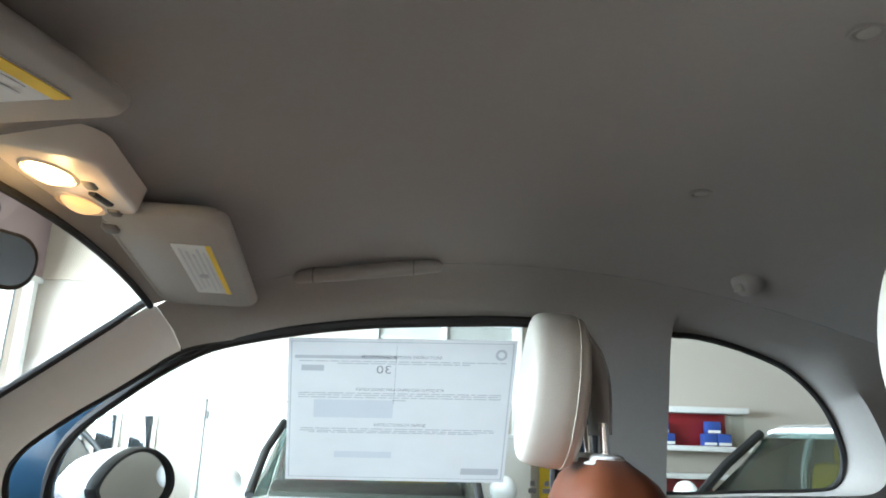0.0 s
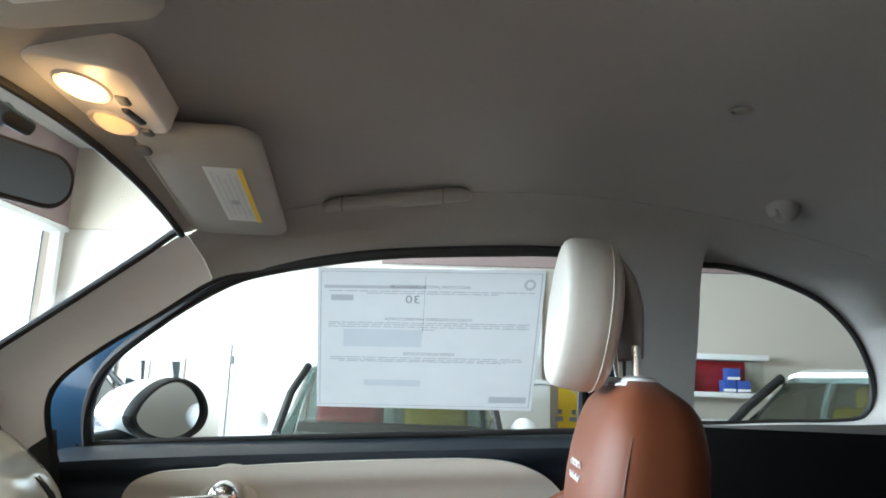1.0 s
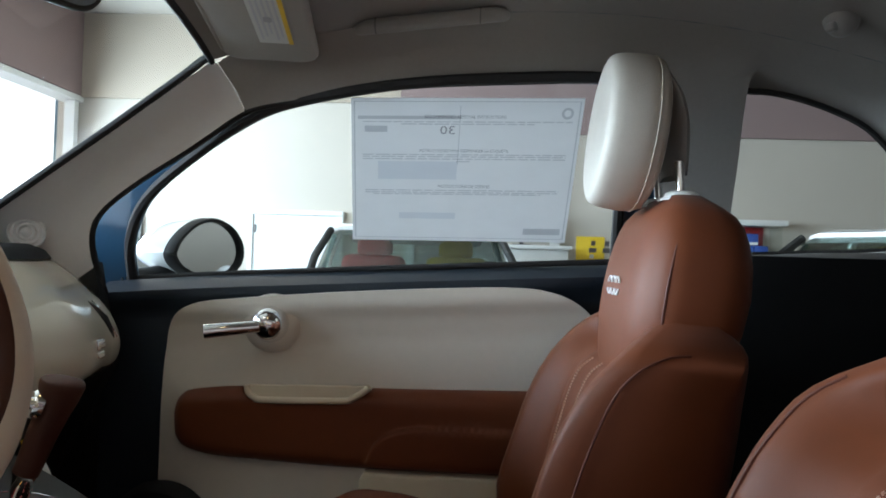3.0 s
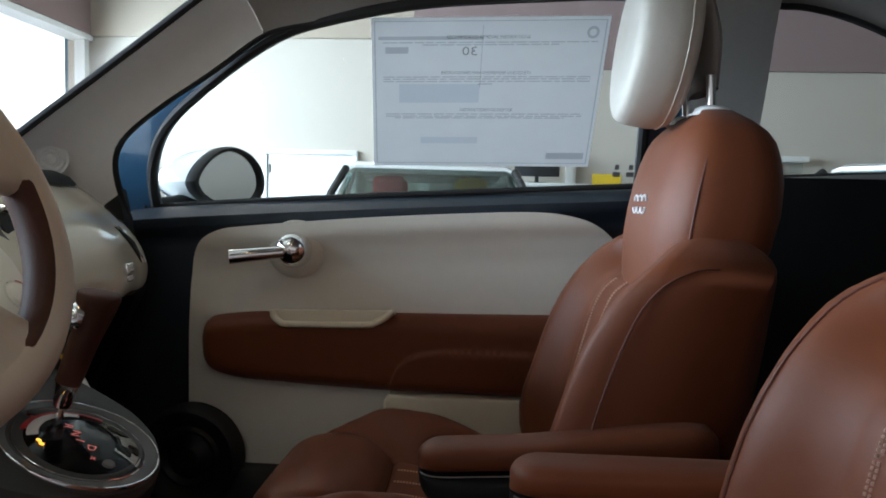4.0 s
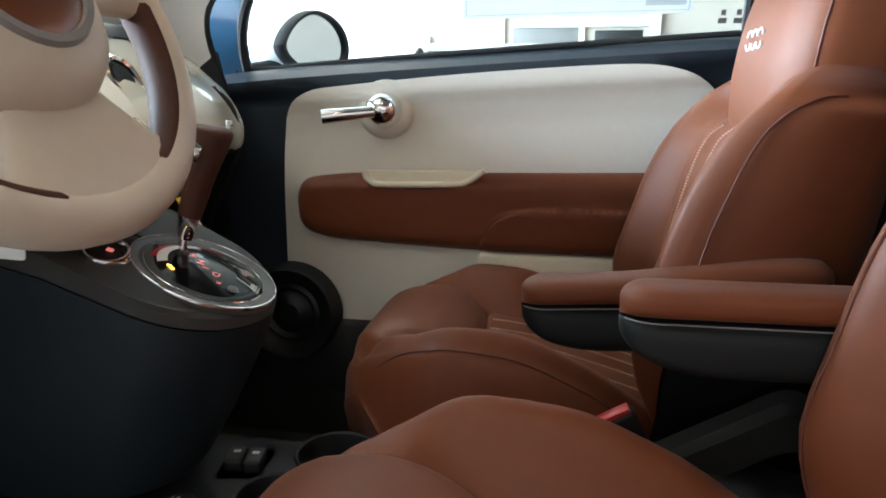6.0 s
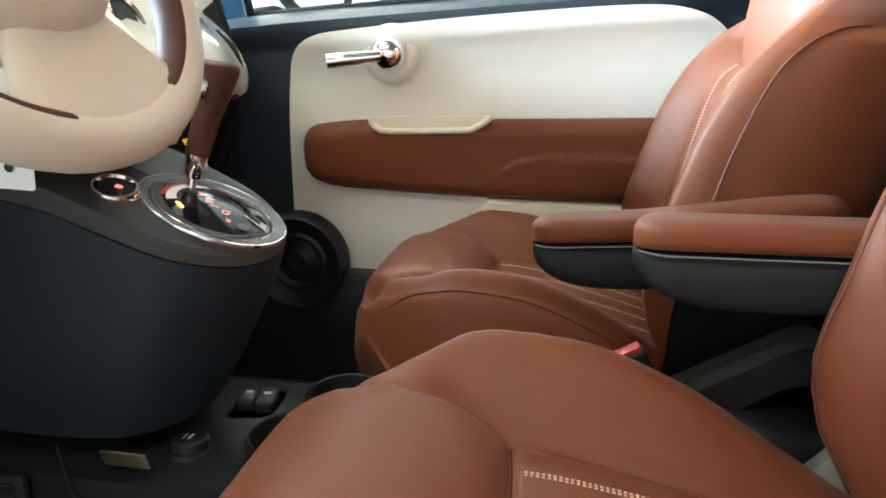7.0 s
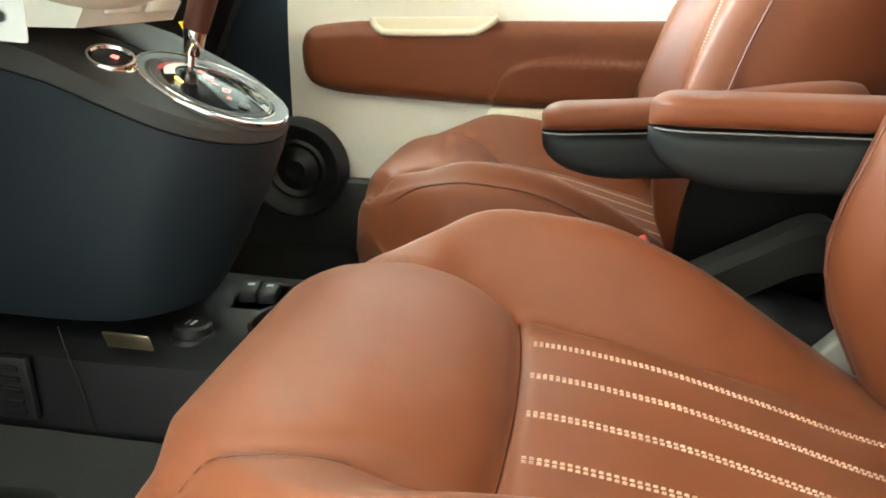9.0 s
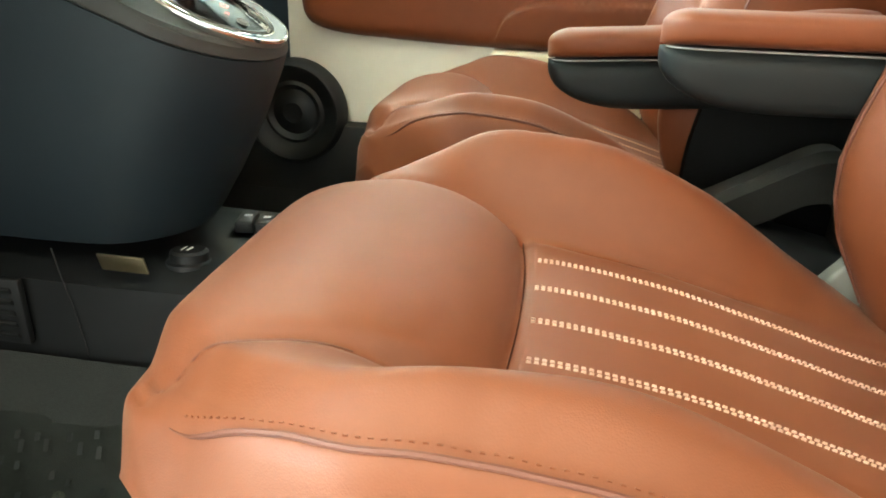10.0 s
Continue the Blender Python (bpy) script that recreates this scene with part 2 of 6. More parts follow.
def clear_glass(name, colour=(1, 1, 1), through=0.92, gloss=0.05):
    """Thin window glass: see-through with a faint gloss that grows at flat angles."""
    mat = bpy.data.materials.new(name)
    mat.use_nodes = True
    nt = mat.node_tree
    nt.nodes.remove(nt.nodes["Principled BSDF"])
    tr, gl, mx, lw = (nt.nodes.new("ShaderNode" + k) for k in ("BsdfTransparent", "BsdfGlossy", "MixShader", "LayerWeight"))
    pw, ml = nt.nodes.new("ShaderNodeMath"), nt.nodes.new("ShaderNodeMath")
    pw.operation, ml.operation = "POWER", "MULTIPLY_ADD"
    pw.inputs[1].default_value, ml.inputs[1].default_value, ml.inputs[2].default_value = 5.0, 0.6, gloss
    tr.inputs["Color"].default_value = (*[c * through for c in colour], 1)
    gl.inputs["Roughness"].default_value = 0.02
    nt.links.new(lw.outputs["Facing"], pw.inputs[0]), nt.links.new(pw.outputs[0], ml.inputs[0])
    nt.links.new(ml.outputs[0], mx.inputs[0]), nt.links.new(tr.outputs[0], mx.inputs[1]), nt.links.new(gl.outputs[0], mx.inputs[2])
    nt.links.new(mx.outputs[0], nt.nodes["Material Output"].inputs["Surface"])
    return mat


LEATHER = material("leather_tan", (0.158, 0.0420, 0.0145), 0.50, vary=0.07, scale=14, bump=0.08, bump_scale=900, voro=True, spec=0.32, sheen=0.05, tint=(0.172, 0.0470, 0.0160))
STITCH = material("thread", (0.64, 0.43, 0.33), 0.8, vary=0.1, scale=300)
PIPING = material("leather_piping", (0.120, 0.034, 0.018), 0.6, vary=0.08, scale=60)
IVORY = material("ivory_plastic", (0.80, 0.76, 0.66), 0.45, vary=0.03, scale=20, bump=0.12, bump_scale=600)
DOOR_SKIN = material("navy_door_plastic", (0.017, 0.027, 0.040), 0.55, vary=0.1, scale=30, bump=0.25, bump_scale=900)
SEAM_DARK = material("dark_seam", (0.050, 0.014, 0.007), 0.9, vary=0.1, scale=80, spec=0.1)
# the lining's ivory with warm bounced light painted into its colour
IVORY_BOUNCE = material("ivory_plastic_warm_bounce", (0.80, 0.71, 0.54), 0.45, vary=0.03, scale=20, bump=0.12, bump_scale=600)
IVORY_GLOSS = material("ivory_lacquer", (0.74, 0.69, 0.56), 0.14, vary=0.02, scale=8, coat=0.8)
IVORY_HIDE = material("ivory_leather", (0.66, 0.62, 0.54), 0.5, vary=0.04, scale=20, bump=0.15, bump_scale=500, voro=True)
# same ivory leather for the wheel, warm light tinted into the base
HIDE_WARM_LIT = material("ivory_leather_warm_lit", (0.68, 0.58, 0.46), 0.48, vary=0.04, scale=20, bump=0.12, bump_scale=500, voro=True)
LINING = material("headliner_cloth", (0.31, 0.29, 0.265), 0.95, vary=0.05, scale=50, bump=0.3, bump_scale=900, sheen=0.2)
LINING_SIDE = material("side_lining_cloth", (0.32, 0.305, 0.28), 0.95, vary=0.05, scale=50, bump=0.3, bump_scale=900, sheen=0.2)
PILLAR = material("pillar_plastic", (0.88, 0.88, 0.86), 0.6, vary=0.03, scale=25, bump=0.15, bump_scale=700)
BLACK = material("black_plastic", (0.010, 0.011, 0.012), 0.5, vary=0.12, scale=40, bump=0.3, bump_scale=700)
KICK = material("kick_panel_plastic", (0.030, 0.031, 0.032), 0.6, vary=0.1, scale=30, bump=0.3, bump_scale=700)
CHARCOAL = material("charcoal_soft_plastic", (0.0075, 0.0145, 0.0205), 0.6, vary=0.1, scale=30, bump=0.25, bump_scale=900)
GREY_PLASTIC = material("grey_plastic", (0.16, 0.155, 0.15), 0.6, vary=0.06, scale=30, bump=0.2, bump_scale=800)
COVER_BLACK = material("matt_black_plastic", (0.004, 0.004, 0.004), 0.7, vary=0.1, scale=40, bump=0.3, bump_scale=700, spec=0.15)
BRACKET = material("bracket_plastic", (0.36, 0.35, 0.33), 0.55, vary=0.04, scale=30, bump=0.15, bump_scale=700)
ARM_PLASTIC = material("dark_arm_plastic", (0.010, 0.012, 0.0125), 0.6, spec=0.3, vary=0.06, scale=30, bump=0.15, bump_scale=800)
RUBBER = material("seal_rubber", (0.012, 0.012, 0.012), 0.7, vary=0.1)
CHROME = material("chrome", (0.85, 0.85, 0.85), 0.07, 1.0, vary=0.02, scale=30)
BLUE = material("blue_car_paint", (0.022, 0.075, 0.14), 0.3, vary=0.03, coat=0.8)
PEARL = material("white_car_paint", (0.78, 0.79, 0.78), 0.25, vary=0.02, coat=0.8)
PAPER = material("printed_paper", (0.76, 0.78, 0.75), 0.85, vary=0.02, scale=15)
INK = material("grey_ink", (0.52, 0.53, 0.55), 0.9, vary=0.05, scale=100)
INK_PALE = material("pale_ink", (0.66, 0.68, 0.70), 0.9, vary=0.05, scale=100)
YELLOW = material("yellow_label", (0.85, 0.58, 0.03), 0.6, vary=0.04, scale=60)
RED = material("red_plastic", (0.6, 0.02, 0.02), 0.35, vary=0.05, scale=60)
CARPET = material("grey_carpet", (0.030, 0.031, 0.030), 0.95, vary=0.3, scale=120, bump=0.8, bump_scale=900)
WALL = material("painted_plaster", (0.50, 0.45, 0.385), 0.85, vary=0.03, scale=6, bump=0.1, bump_scale=250)
WALL_BROWN = material("brown_plaster", (0.25, 0.175, 0.165), 0.85, vary=0.05, scale=6, bump=0.1, bump_scale=250)
WHITE = material("white_lacquer", (0.78, 0.78, 0.76), 0.45, vary=0.02, scale=10)
TILE = material("grey_floor_tile", (0.24, 0.235, 0.22), 0.3, vary=0.06, scale=4)
GLASS = clear_glass("window_glass", (0.97, 1.0, 0.99), 0.97, 0.02)
DARK_GLASS = material("dark_car_glass", (0.02, 0.024, 0.026), 0.06, vary=0.1, scale=3, spec=0.8)
MIRROR = material("mirror", (0.8, 0.82, 0.84), 0.02, 1.0, vary=0.0)
LAMP_ON = glow("lit_lens", (1.0, 0.66, 0.27), 16.0)
LAMP_DIM = glow("lit_lens_dim", (1.0, 0.60, 0.25), 1.1)
LENS_BODY = material("amber_lens", (0.78, 0.68, 0.57), 0.35, vary=0.03)

# ---- showroom ----
# wall plaster with the soffit's shade put into its colour
WALL_SHADED = material("shaded_plaster", (0.40, 0.33, 0.26), 0.85, vary=0.04, scale=6, bump=0.1, bump_scale=250)
def structure(name, geo, mat, label="", angle=40):
    return tagged(part(name, geo, mat, None, label, angle), kind="structure")


def slab(x0, x1, y0, y1, z0, z1):
    return rbox((x1 - x0, y1 - y0, z1 - z0), pose((x0 + x1) / 2, (y0 + y1) / 2, (z0 + z1) / 2), 0)


structure("floor", slab(ROOM_W - 0.3, ROOM_E + 0.3, ROOM_S - 0.3, ROOM_N + 0.3, ROOM_F - 0.2, ROOM_F), TILE, "polished grey showroom floor")
structure("ceiling", slab(ROOM_W - 0.3, ROOM_E + 0.3, ROOM_S - 0.3, ROOM_N + 0.3, ROOM_C, ROOM_C + 0.2), WALL, "pale showroom ceiling")
structure("wall_north", slab(ROOM_W - 0.3, ROOM_E + 0.3, ROOM_N, ROOM_N + 0.25, ROOM_F, ROOM_C), WALL, "cream plaster showroom wall")
structure("wall_east", slab(ROOM_E, ROOM_E + 0.25, ROOM_S, ROOM_N, ROOM_F, ROOM_C), WALL, "cream plaster showroom wall")
structure("soffit_west", slab(ROOM_W, -1.0, ROOM_N - 0.06, ROOM_N - 0.003, 2.74, ROOM_C - 0.003), WALL_SHADED, "band above the showroom wall with its shade in the colour")
structure("soffit_east", slab(-0.997, ROOM_E, ROOM_N - 0.05, ROOM_N - 0.003, 2.44, ROOM_C - 0.003), WALL_BROWN, "brown painted band above the wall")
# glazed west front: low wall, posts, brown band over the glass
west = structure("wall_west", joined(slab(ROOM_W - 0.25, ROOM_W, ROOM_S, ROOM_N, ROOM_F, 0.1),
                                     slab(ROOM_W - 0.25, ROOM_W, ROOM_S, ROOM_N, 2.69, 2.75)), WHITE, "white frame of the glazed showroom front")
structure("band_west", slab(ROOM_W - 0.25, ROOM_W + 0.01, ROOM_S, ROOM_N - 0.065, 2.754, ROOM_C - 0.003), WALL_BROWN, "purple-brown band over the glazed front")
for k, wy in enumerate((6.92, 4.9, 2.9, 0.9, -1.1, -3.1, -4.92)):
    wpart("window_post", slab(ROOM_W - 0.15, ROOM_W - 0.03, wy - 0.04, wy + 0.04, 0.1, 2.69), WHITE, west)
# unseen wall added to limit bounce into the cabin, open at the fill lamp
structure("wall_south", joined(slab(ROOM_W, ROOM_E, ROOM_S - 0.25, ROOM_S, ROOM_F, 0.95), slab(ROOM_W, ROOM_E, ROOM_S - 0.25, ROOM_S, 2.55, ROOM_C),
                               slab(ROOM_W, -3.4, ROOM_S - 0.25, ROOM_S, 0.95, 2.55), slab(2.6, ROOM_E, ROOM_S - 0.25, ROOM_S, 0.95, 2.55)), WALL_BROWN, "unseen south wall, dark brown to cut bounce, with a long opening")
structure("backdrop", slab(ROOM_W - 3.0, ROOM_W - 2.9, -9, 11, -1, 5), glow("bright_outdoors", (0.95, 0.98, 1.0), 5.0), "bright daylight outside the glazed front")

# ---- car shell: roof, pillars, side ----
def roof_z(x, y):
    return 1.46 - 0.28 * (x - 0.05) ** 2 - 0.22 * y * y


SCREEN = [(-1.05, 0.955), (-0.95, 1.025), (-0.874, 1.082), (-0.682, 1.220), (-0.57, 1.298), (-0.515, 1.332), (-0.46, 1.347)]
SIDE = [(0.0, 0.0), (0.012, 0.032), (0.03, 0.057), (0.06, 0.077), (0.10, 0.096), (0.2, 0.138), (0.3, 0.18), (0.36, 0.20), (0.6, 0.225), (1.2, 0.235)]


def rail_z(x):
    return spline(SCREEN, x) if x < -0.46 else roof_z(x, 0.43)


def side_y(x, z):
    return 0.43 + 0.022 * ease(-0.45, -0.65, x) + spline(SIDE, max(0.0, rail_z(x) - z))


def glass_y(z):
    return 0.652 - 0.476 * (z - 1.049)


APERTURE = smooth_line([(-0.772, 0.93), (-0.779, 1.02), (-0.755, 1.08), (-0.678, 1.144), (-0.58, 1.207), (-0.487, 1.264), (-0.40, 1.290), (-0.29, 1.314),
                        (-0.162, 1.331), (0.0, 1.340), (0.13, 1.344), (0.20, 1.341), (0.236, 1.326), (0.252, 1.30), (0.262, 1.2), (0.27, 1.1), (0.275, 0.93)], 4)
APERTURE = [Vector((p[0], p[1] - 0.009 * ease(1.27, 1.315, p[1]), 0)) for p in APERTURE]
SEAM = [(-0.505, 1.333), (-0.480, 1.268)]
QUARTER = smooth_line([(0.388, 1.335), (0.41, 1.349), (0.47, 1.343), (0.555, 1.322), (0.635, 1.29), (0.70, 1.235), (0.745, 1.17), (0.768, 1.11), (0.755, 1.066),
                       (0.70, 1.055), (0.58, 1.050), (0.415, 1.042), (0.398, 1.06), (0.392, 1.2)], 4, closed=True)


def pane_point(x, z):
    """Where the quarter glass ends, seen from its opening in the lining."""
    return x - 0.030 * ease(0.45, 0.76, x), z - 0.024 * ease(1.15, 1.34, z)


PANE = [pane_point(p[0], p[1]) for p in QUARTER]


def trim_sheet(sign):
    def place(x, z):
        return (x, sign * side_y(x, z), z)
    def lip(x, z):
        u, w = pane_point(x, z)
        return (u, sign * (max(side_y(u, w), glass_y(w)) + 0.030), w)
    lower = [p for p in APERTURE if p[0] < -0.4875]
    upper = [p for p in APERTURE if p[0] > -0.4755]
    front = [(-1.05, 0.93)] + [s for s in SCREEN if s[0] < -0.52] + [(-0.515, 1.331), (SEAM[0][0] - 0.001, 1.332), (SEAM[1][0] - 0.001, 1.266)] + [tuple(p[:2]) for p in reversed(lower)]
    a = thicken(sheet(front, [], 0.022, place), (0, sign * 0.012, 0))
    rear = [(SEAM[0][0] + 0.001, 1.332), (-0.485, 1.34)] + [(x, rail_z(x)) for x in steps(-0.46, 1.2, 24)] + [(1.2, 0.3), (0.275, 0.3)]
    rear += [tuple(p[:2]) for p in reversed(upper)] + [(SEAM[1][0] + 0.001, 1.268)]
    b = sheet(rear, [[tuple(p[:2]) for p in QUARTER]], 0.03, place, lip, (1,))
    return a, b


fa, fb = trim_sheet(1)
structure("trim_pillar_front", fa, PILLAR, "pale grey plastic windscreen pillar trim")
structure("trim_side", fb, LINING_SIDE, "grey cloth side lining with quarter window opening")
fa, fb = trim_sheet(-1)
structure("trim_pillar_front", fa, PILLAR, "pale grey plastic windscreen pillar trim")
structure("trim_side", fb, LINING_SIDE, "grey cloth side lining with quarter window opening")


def header_x(y):
    return -0.487 - 0.10 * y * y


structure("ceiling_headliner", thicken(grid(lambda u, v: (header_x(v) + (1.25 - header_x(v)) * u, v, roof_z(header_x(v) + (1.25 - header_x(v)) * u, v)),
                                            steps(0, 1, 50), steps(-0.43, 0.43, 30)), (0, 0, 0.012)), LINING, "grey cloth headliner of the car")
# outer skin of the roof and body, seen only as blue door frame edges
structure("roof_skin", thicken(grid(lambda u, v: (-0.455 + 1.76 * u, 0.52 * v, 1.52 - 0.25 * (-0.59 + 1.85 * u) ** 2 - 0.11 * abs(v) ** 3), steps(0, 1, 20), steps(-1, 1, 20)), (0, 0, 0.004)), BLUE, "blue painted car roof")
header = structure("trim_header", tube([(header_x(y) - 0.003, y, roof_z(header_x(y), y) - 0.004) for y in steps(-0.43, 0.43, 24)], 0.0055, 8), RUBBER, "black windscreen edge strip")
for s in (1, -1):
    structure("trim_screen_edge", tube([(x + 0.004, s * (side_y(x, z) - 0.004), z + 0.006) for x, z in
                                        [(-0.49, 1.343), (-0.505, 1.338), (-0.53, 1.326), (-0.57, 1.298), (-0.682, 1.22), (-0.78, 1.15), (-0.874, 1.082), (-0.95, 1.025), (-1.05, 0.955)]], 0.007, 8), RUBBER, "black windscreen edge strip")
# floor pan, firewall, sills, rear closing panels
structure("floor_pan", slab(-1.25, 1.3, -0.66, 0.66, 0.16, 0.19), CARPET, "dark grey carpeted car floor")
structure("firewall", slab(-1.30, -1.25, -0.66, 0.66, 0.16, 0.97), BLACK, "black bulkhead behind the dashboard")
structure("cowl", slab(-1.30, -1.02, -0.66, 0.66, 0.90, 0.955), BLACK, "black scuttle panel under the windscreen")
structure("hatch", slab(1.24, 1.30, -0.66, 0.66, 0.16, 1.16), BLACK, "dark inside of the tailgate")
for s in (1, -1):
    structure("sill", slab(-1.25, 1.25, min(s * 0.62, s * 0.70), max(s * 0.62, s * 0.70), 0.12, 0.34 if s > 0 else 0.30), KICK, "dark grey door sill")
structure("side_panel_front", slab(-1.25, -0.80, 0.63, 0.67, 0.3, 0.93), BLACK, "black inner side panel")
structure("side_panel_front", slab(-1.25, -0.80, -0.67, -0.63, 0.3, 0.93), BLACK, "black inner side panel")
for s in (1, -1):
    structure("side_panel_rear", grid(lambda u, v: (0.278 + 0.95 * u, s * (side_y(0.278 + 0.95 * u, 0.3 + v * 0.74) - 0.022 - 0.03 * ease(0, 0.9, v)), 0.3 + v * 0.74), steps(0, 1, 8), steps(0, 1, 10)), BLACK, "black rear side panel")
    structure("window_quarter", thicken(sheet(PANE, [], 0.08, lambda x, z: (x, s * (max(side_y(x, z), glass_y(z)) + 0.026), z)), (0, s * 0.003, 0)), GLASS, "fixed quarter window").visible_shadow = False
    structure("trim_quarter_seal", tube([(p[0], s * (max(side_y(p[0], p[1]), glass_y(p[1])) + 0.022), p[1]) for p in PANE], 0.006, 6, closed=True), RUBBER, "black quarter window seal")
structure("windscreen", thicken(grid(lambda u, v: ((header_x(v * 0.45) + 0.004) * (1 - u) + (-1.04 - 0.09 * (1 - v * v)) * u, v * (0.45 + 0.06 * u), (roof_z(header_x(v * 0.45), v * 0.45) + 0.004) * (1 - u) + 0.96 * u + 0.03 * math.sin(u * 3.1416)), steps(0, 1, 12), steps(-1, 1, 12)), (-0.003, 0, 0.002)), GLASS, "clear laminated windscreen").visible_shadow = False

structure("trim_aperture_seal", tube([(p[0], side_y(p[0], p[1]) + 0.006, p[1]) for p in APERTURE], 0.0065, 8), RUBBER, "black rubber door aperture seal")

# ---- passenger door ----
SILL = [(-0.80, 0.950), (-0.757, 0.955), (-0.32, 0.987), (0.17, 1.017), (0.30, 1.024)]
GLAZED = smooth_line([(-0.757, 0.95), (-0.748, 1.03), (-0.70, 1.112), (-0.60, 1.187), (-0.485, 1.254), (-0.387, 1.292), (-0.294, 1.314), (-0.162, 1.331),
                      (-0.004, 1.340), (0.10, 1.343), (0.165, 1.338), (0.185, 1.31), (0.19, 1.2), (0.195, 1.1), (0.20, 1.0)], 4)

GLAZED = [Vector((p[0], p[1] - 0.009 * ease(1.27, 1.315, p[1]), 0)) for p in GLAZED]


def sill_z(x):
    return spline(SILL, x)


def door_y(x, z):
    t = sill_z(x) - z
    return 0.622 + 0.05 * (1 - ease(-0.002, 0.022, t)) + 0.035 * ease(0.03, 0.07, t)


def panel_y(x, z):
    """Face of the ivory lining: hollow below the top edge, out again at the foot."""
    t = sill_z(x) - z
    return 0.603 + 0.014 * ease(0.060, 0.094, t) + 0.014 * ease(0.076, 0.14, t) + 0.012 * ease(0.2, 0.4, t)


door = thing("door_3", (-0.25, 0.68, 0.4), "closed passenger car door lined in ivory plastic and brown leather", "car door", kind="structure")
wpart("door_shell", thicken(grid(lambda u, v: (-0.80 + 1.08 * u, door_y(-0.80 + 1.08 * u, 0.28 + (sill_z(-0.80 + 1.08 * u) - 0.28) * v), 0.28 + (sill_z(-0.80 + 1.08 * u) - 0.28) * v), steps(0, 1, 30), steps(0, 1, 60)), (0, 0.03, 0)), DOOR_SKIN, door, "black door shell and window sill")
# blue painted window frame between glass and pillar trim
OUTER = smooth_line([(-0.86, 0.94), (-0.86, 1.02), (-0.80, 1.10), (-0.66, 1.19), (-0.50, 1.268), (-0.29, 1.326), (-0.162, 1.343), (0.0, 1.352), (0.15, 1.352), (0.225, 1.335), (0.275, 1.28), (0.29, 1.2), (0.295, 1.0)], 4)
frame_outline = [tuple(p[:2]) for p in OUTER] + [tuple(p[:2]) for p in reversed(GLAZED)]
wpart("window_frame", thicken(sheet(frame_outline, [], 0.03, lambda x, z: (x, max(glass_y(z) - 0.006, side_y(x, z) + 0.008), z)), (0, 0.02, 0)), BLUE, door, "blue painted window frame")
wpart("window_seal", tube([(p[0], glass_y(p[1]) - 0.014, p[1]) for p in GLAZED], 0.010, 8), RUBBER, door, "black rubber window seal")
pane = wpart("window_pane", thicken(sheet([tuple(p[:2]) for p in GLAZED], [], 0.1, lambda x, z: (x, glass_y(z), z)), (0, 0.004, 0)), GLASS, door, "clear door window")
pane.visible_shadow = False
wpart("sill_strip", tube([(x, glass_y(sill_z(x)) - 0.012, sill_z(x) + 0.003) for x in steps(-0.77, 0.25, 16)], 0.006, 8), RUBBER, door)

PANEL = smooth_line([(-0.672, 0.45), (-0.670, 0.6), (-0.664, 0.75), (-0.658, 0.83), (-0.642, 0.883), (-0.60, 0.916), (-0.52, 0.929), (-0.307, 0.949), (-0.10, 0.963), (0.01, 0.967), (0.07, 0.962),
                     (0.12, 0.945), (0.16, 0.91), (0.19, 0.85), (0.21, 0.75), (0.215, 0.6), (0.215, 0.45)], 4)
panel_out = [tuple(p[:2]) for p in PANEL]
lining = wpart("door_lining", thicken(sheet(panel_out, [], 0.009, lambda x, z: (x, panel_y(x, z), z)), (0, 0.025, 0)), IVORY, door, "ivory moulded door lining")
# dish round the inside handle
wpart("handle_dish", revolve([(0.0, 0.008), (0.036, 0.008), (0.042, 0.0075), (0.047, 0.005), (0.052, 0.001), (0.056, -0.006), (0.058, -0.020)], pose(-0.450, 0.618, 0.884, 90, 0, 0), 48), IVORY, door)
hub = wpart("handle_hub", revolve([(0.0, 0.046), (0.010, 0.045), (0.019, 0.041), (0.027, 0.034), (0.032, 0.025), (0.034, 0.014), (0.036, 0.010), (0.037, 0.0)], pose(-0.450, 0.618, 0.884, 90, 0, 0), 40), CHROME, door, "round polished chrome hub")
lever = [(-0.462, 0.580, 0.881), (-0.49, 0.570, 0.878), (-0.52, 0.560, 0.875), (-0.553, 0.551, 0.871)]
wpart("handle_lever", tube(smooth_line(lever, 4), lambda s: 0.0105 + 0.002 * s, 14, flat=1.1), CHROME, door, "chrome door release lever")
# brown leather arm pad and its raised elbow
PAD = smooth_line([(-0.637, 0.68), (-0.636, 0.715), (-0.622, 0.742), (-0.59, 0.753), (-0.49, 0.762), (-0.3, 0.766), (-0.1, 0.770), (0.06, 0.774), (0.19, 0.776), (0.20, 0.70), (0.195, 0.615), (0.0, 0.610), (-0.27, 0.611),
                   (-0.45, 0.617), (-0.55, 0.622), (-0.61, 0.635), (-0.632, 0.655)], 4, closed=True)


PAD_EDGE = [tuple(p[:2]) for p in PAD]


ELBOW = [(-0.266, 0.60), (-0.258, 0.64), (-0.244, 0.672), (-0.222, 0.690), (-0.19, 0.701), (-0.15, 0.706), (0.25, 0.706)]


def pad_depth(x, z):
    near = min(1.0, edge_distance((x, z), PAD_EDGE) / 0.030)
    elbow = ease(0.0, 0.010, spline(ELBOW, x) - z) if x > -0.266 else 0.0
    return 0.034 * math.sqrt(near * (2 - near)) + 0.011 * elbow * ease(0.0, 0.4, near)


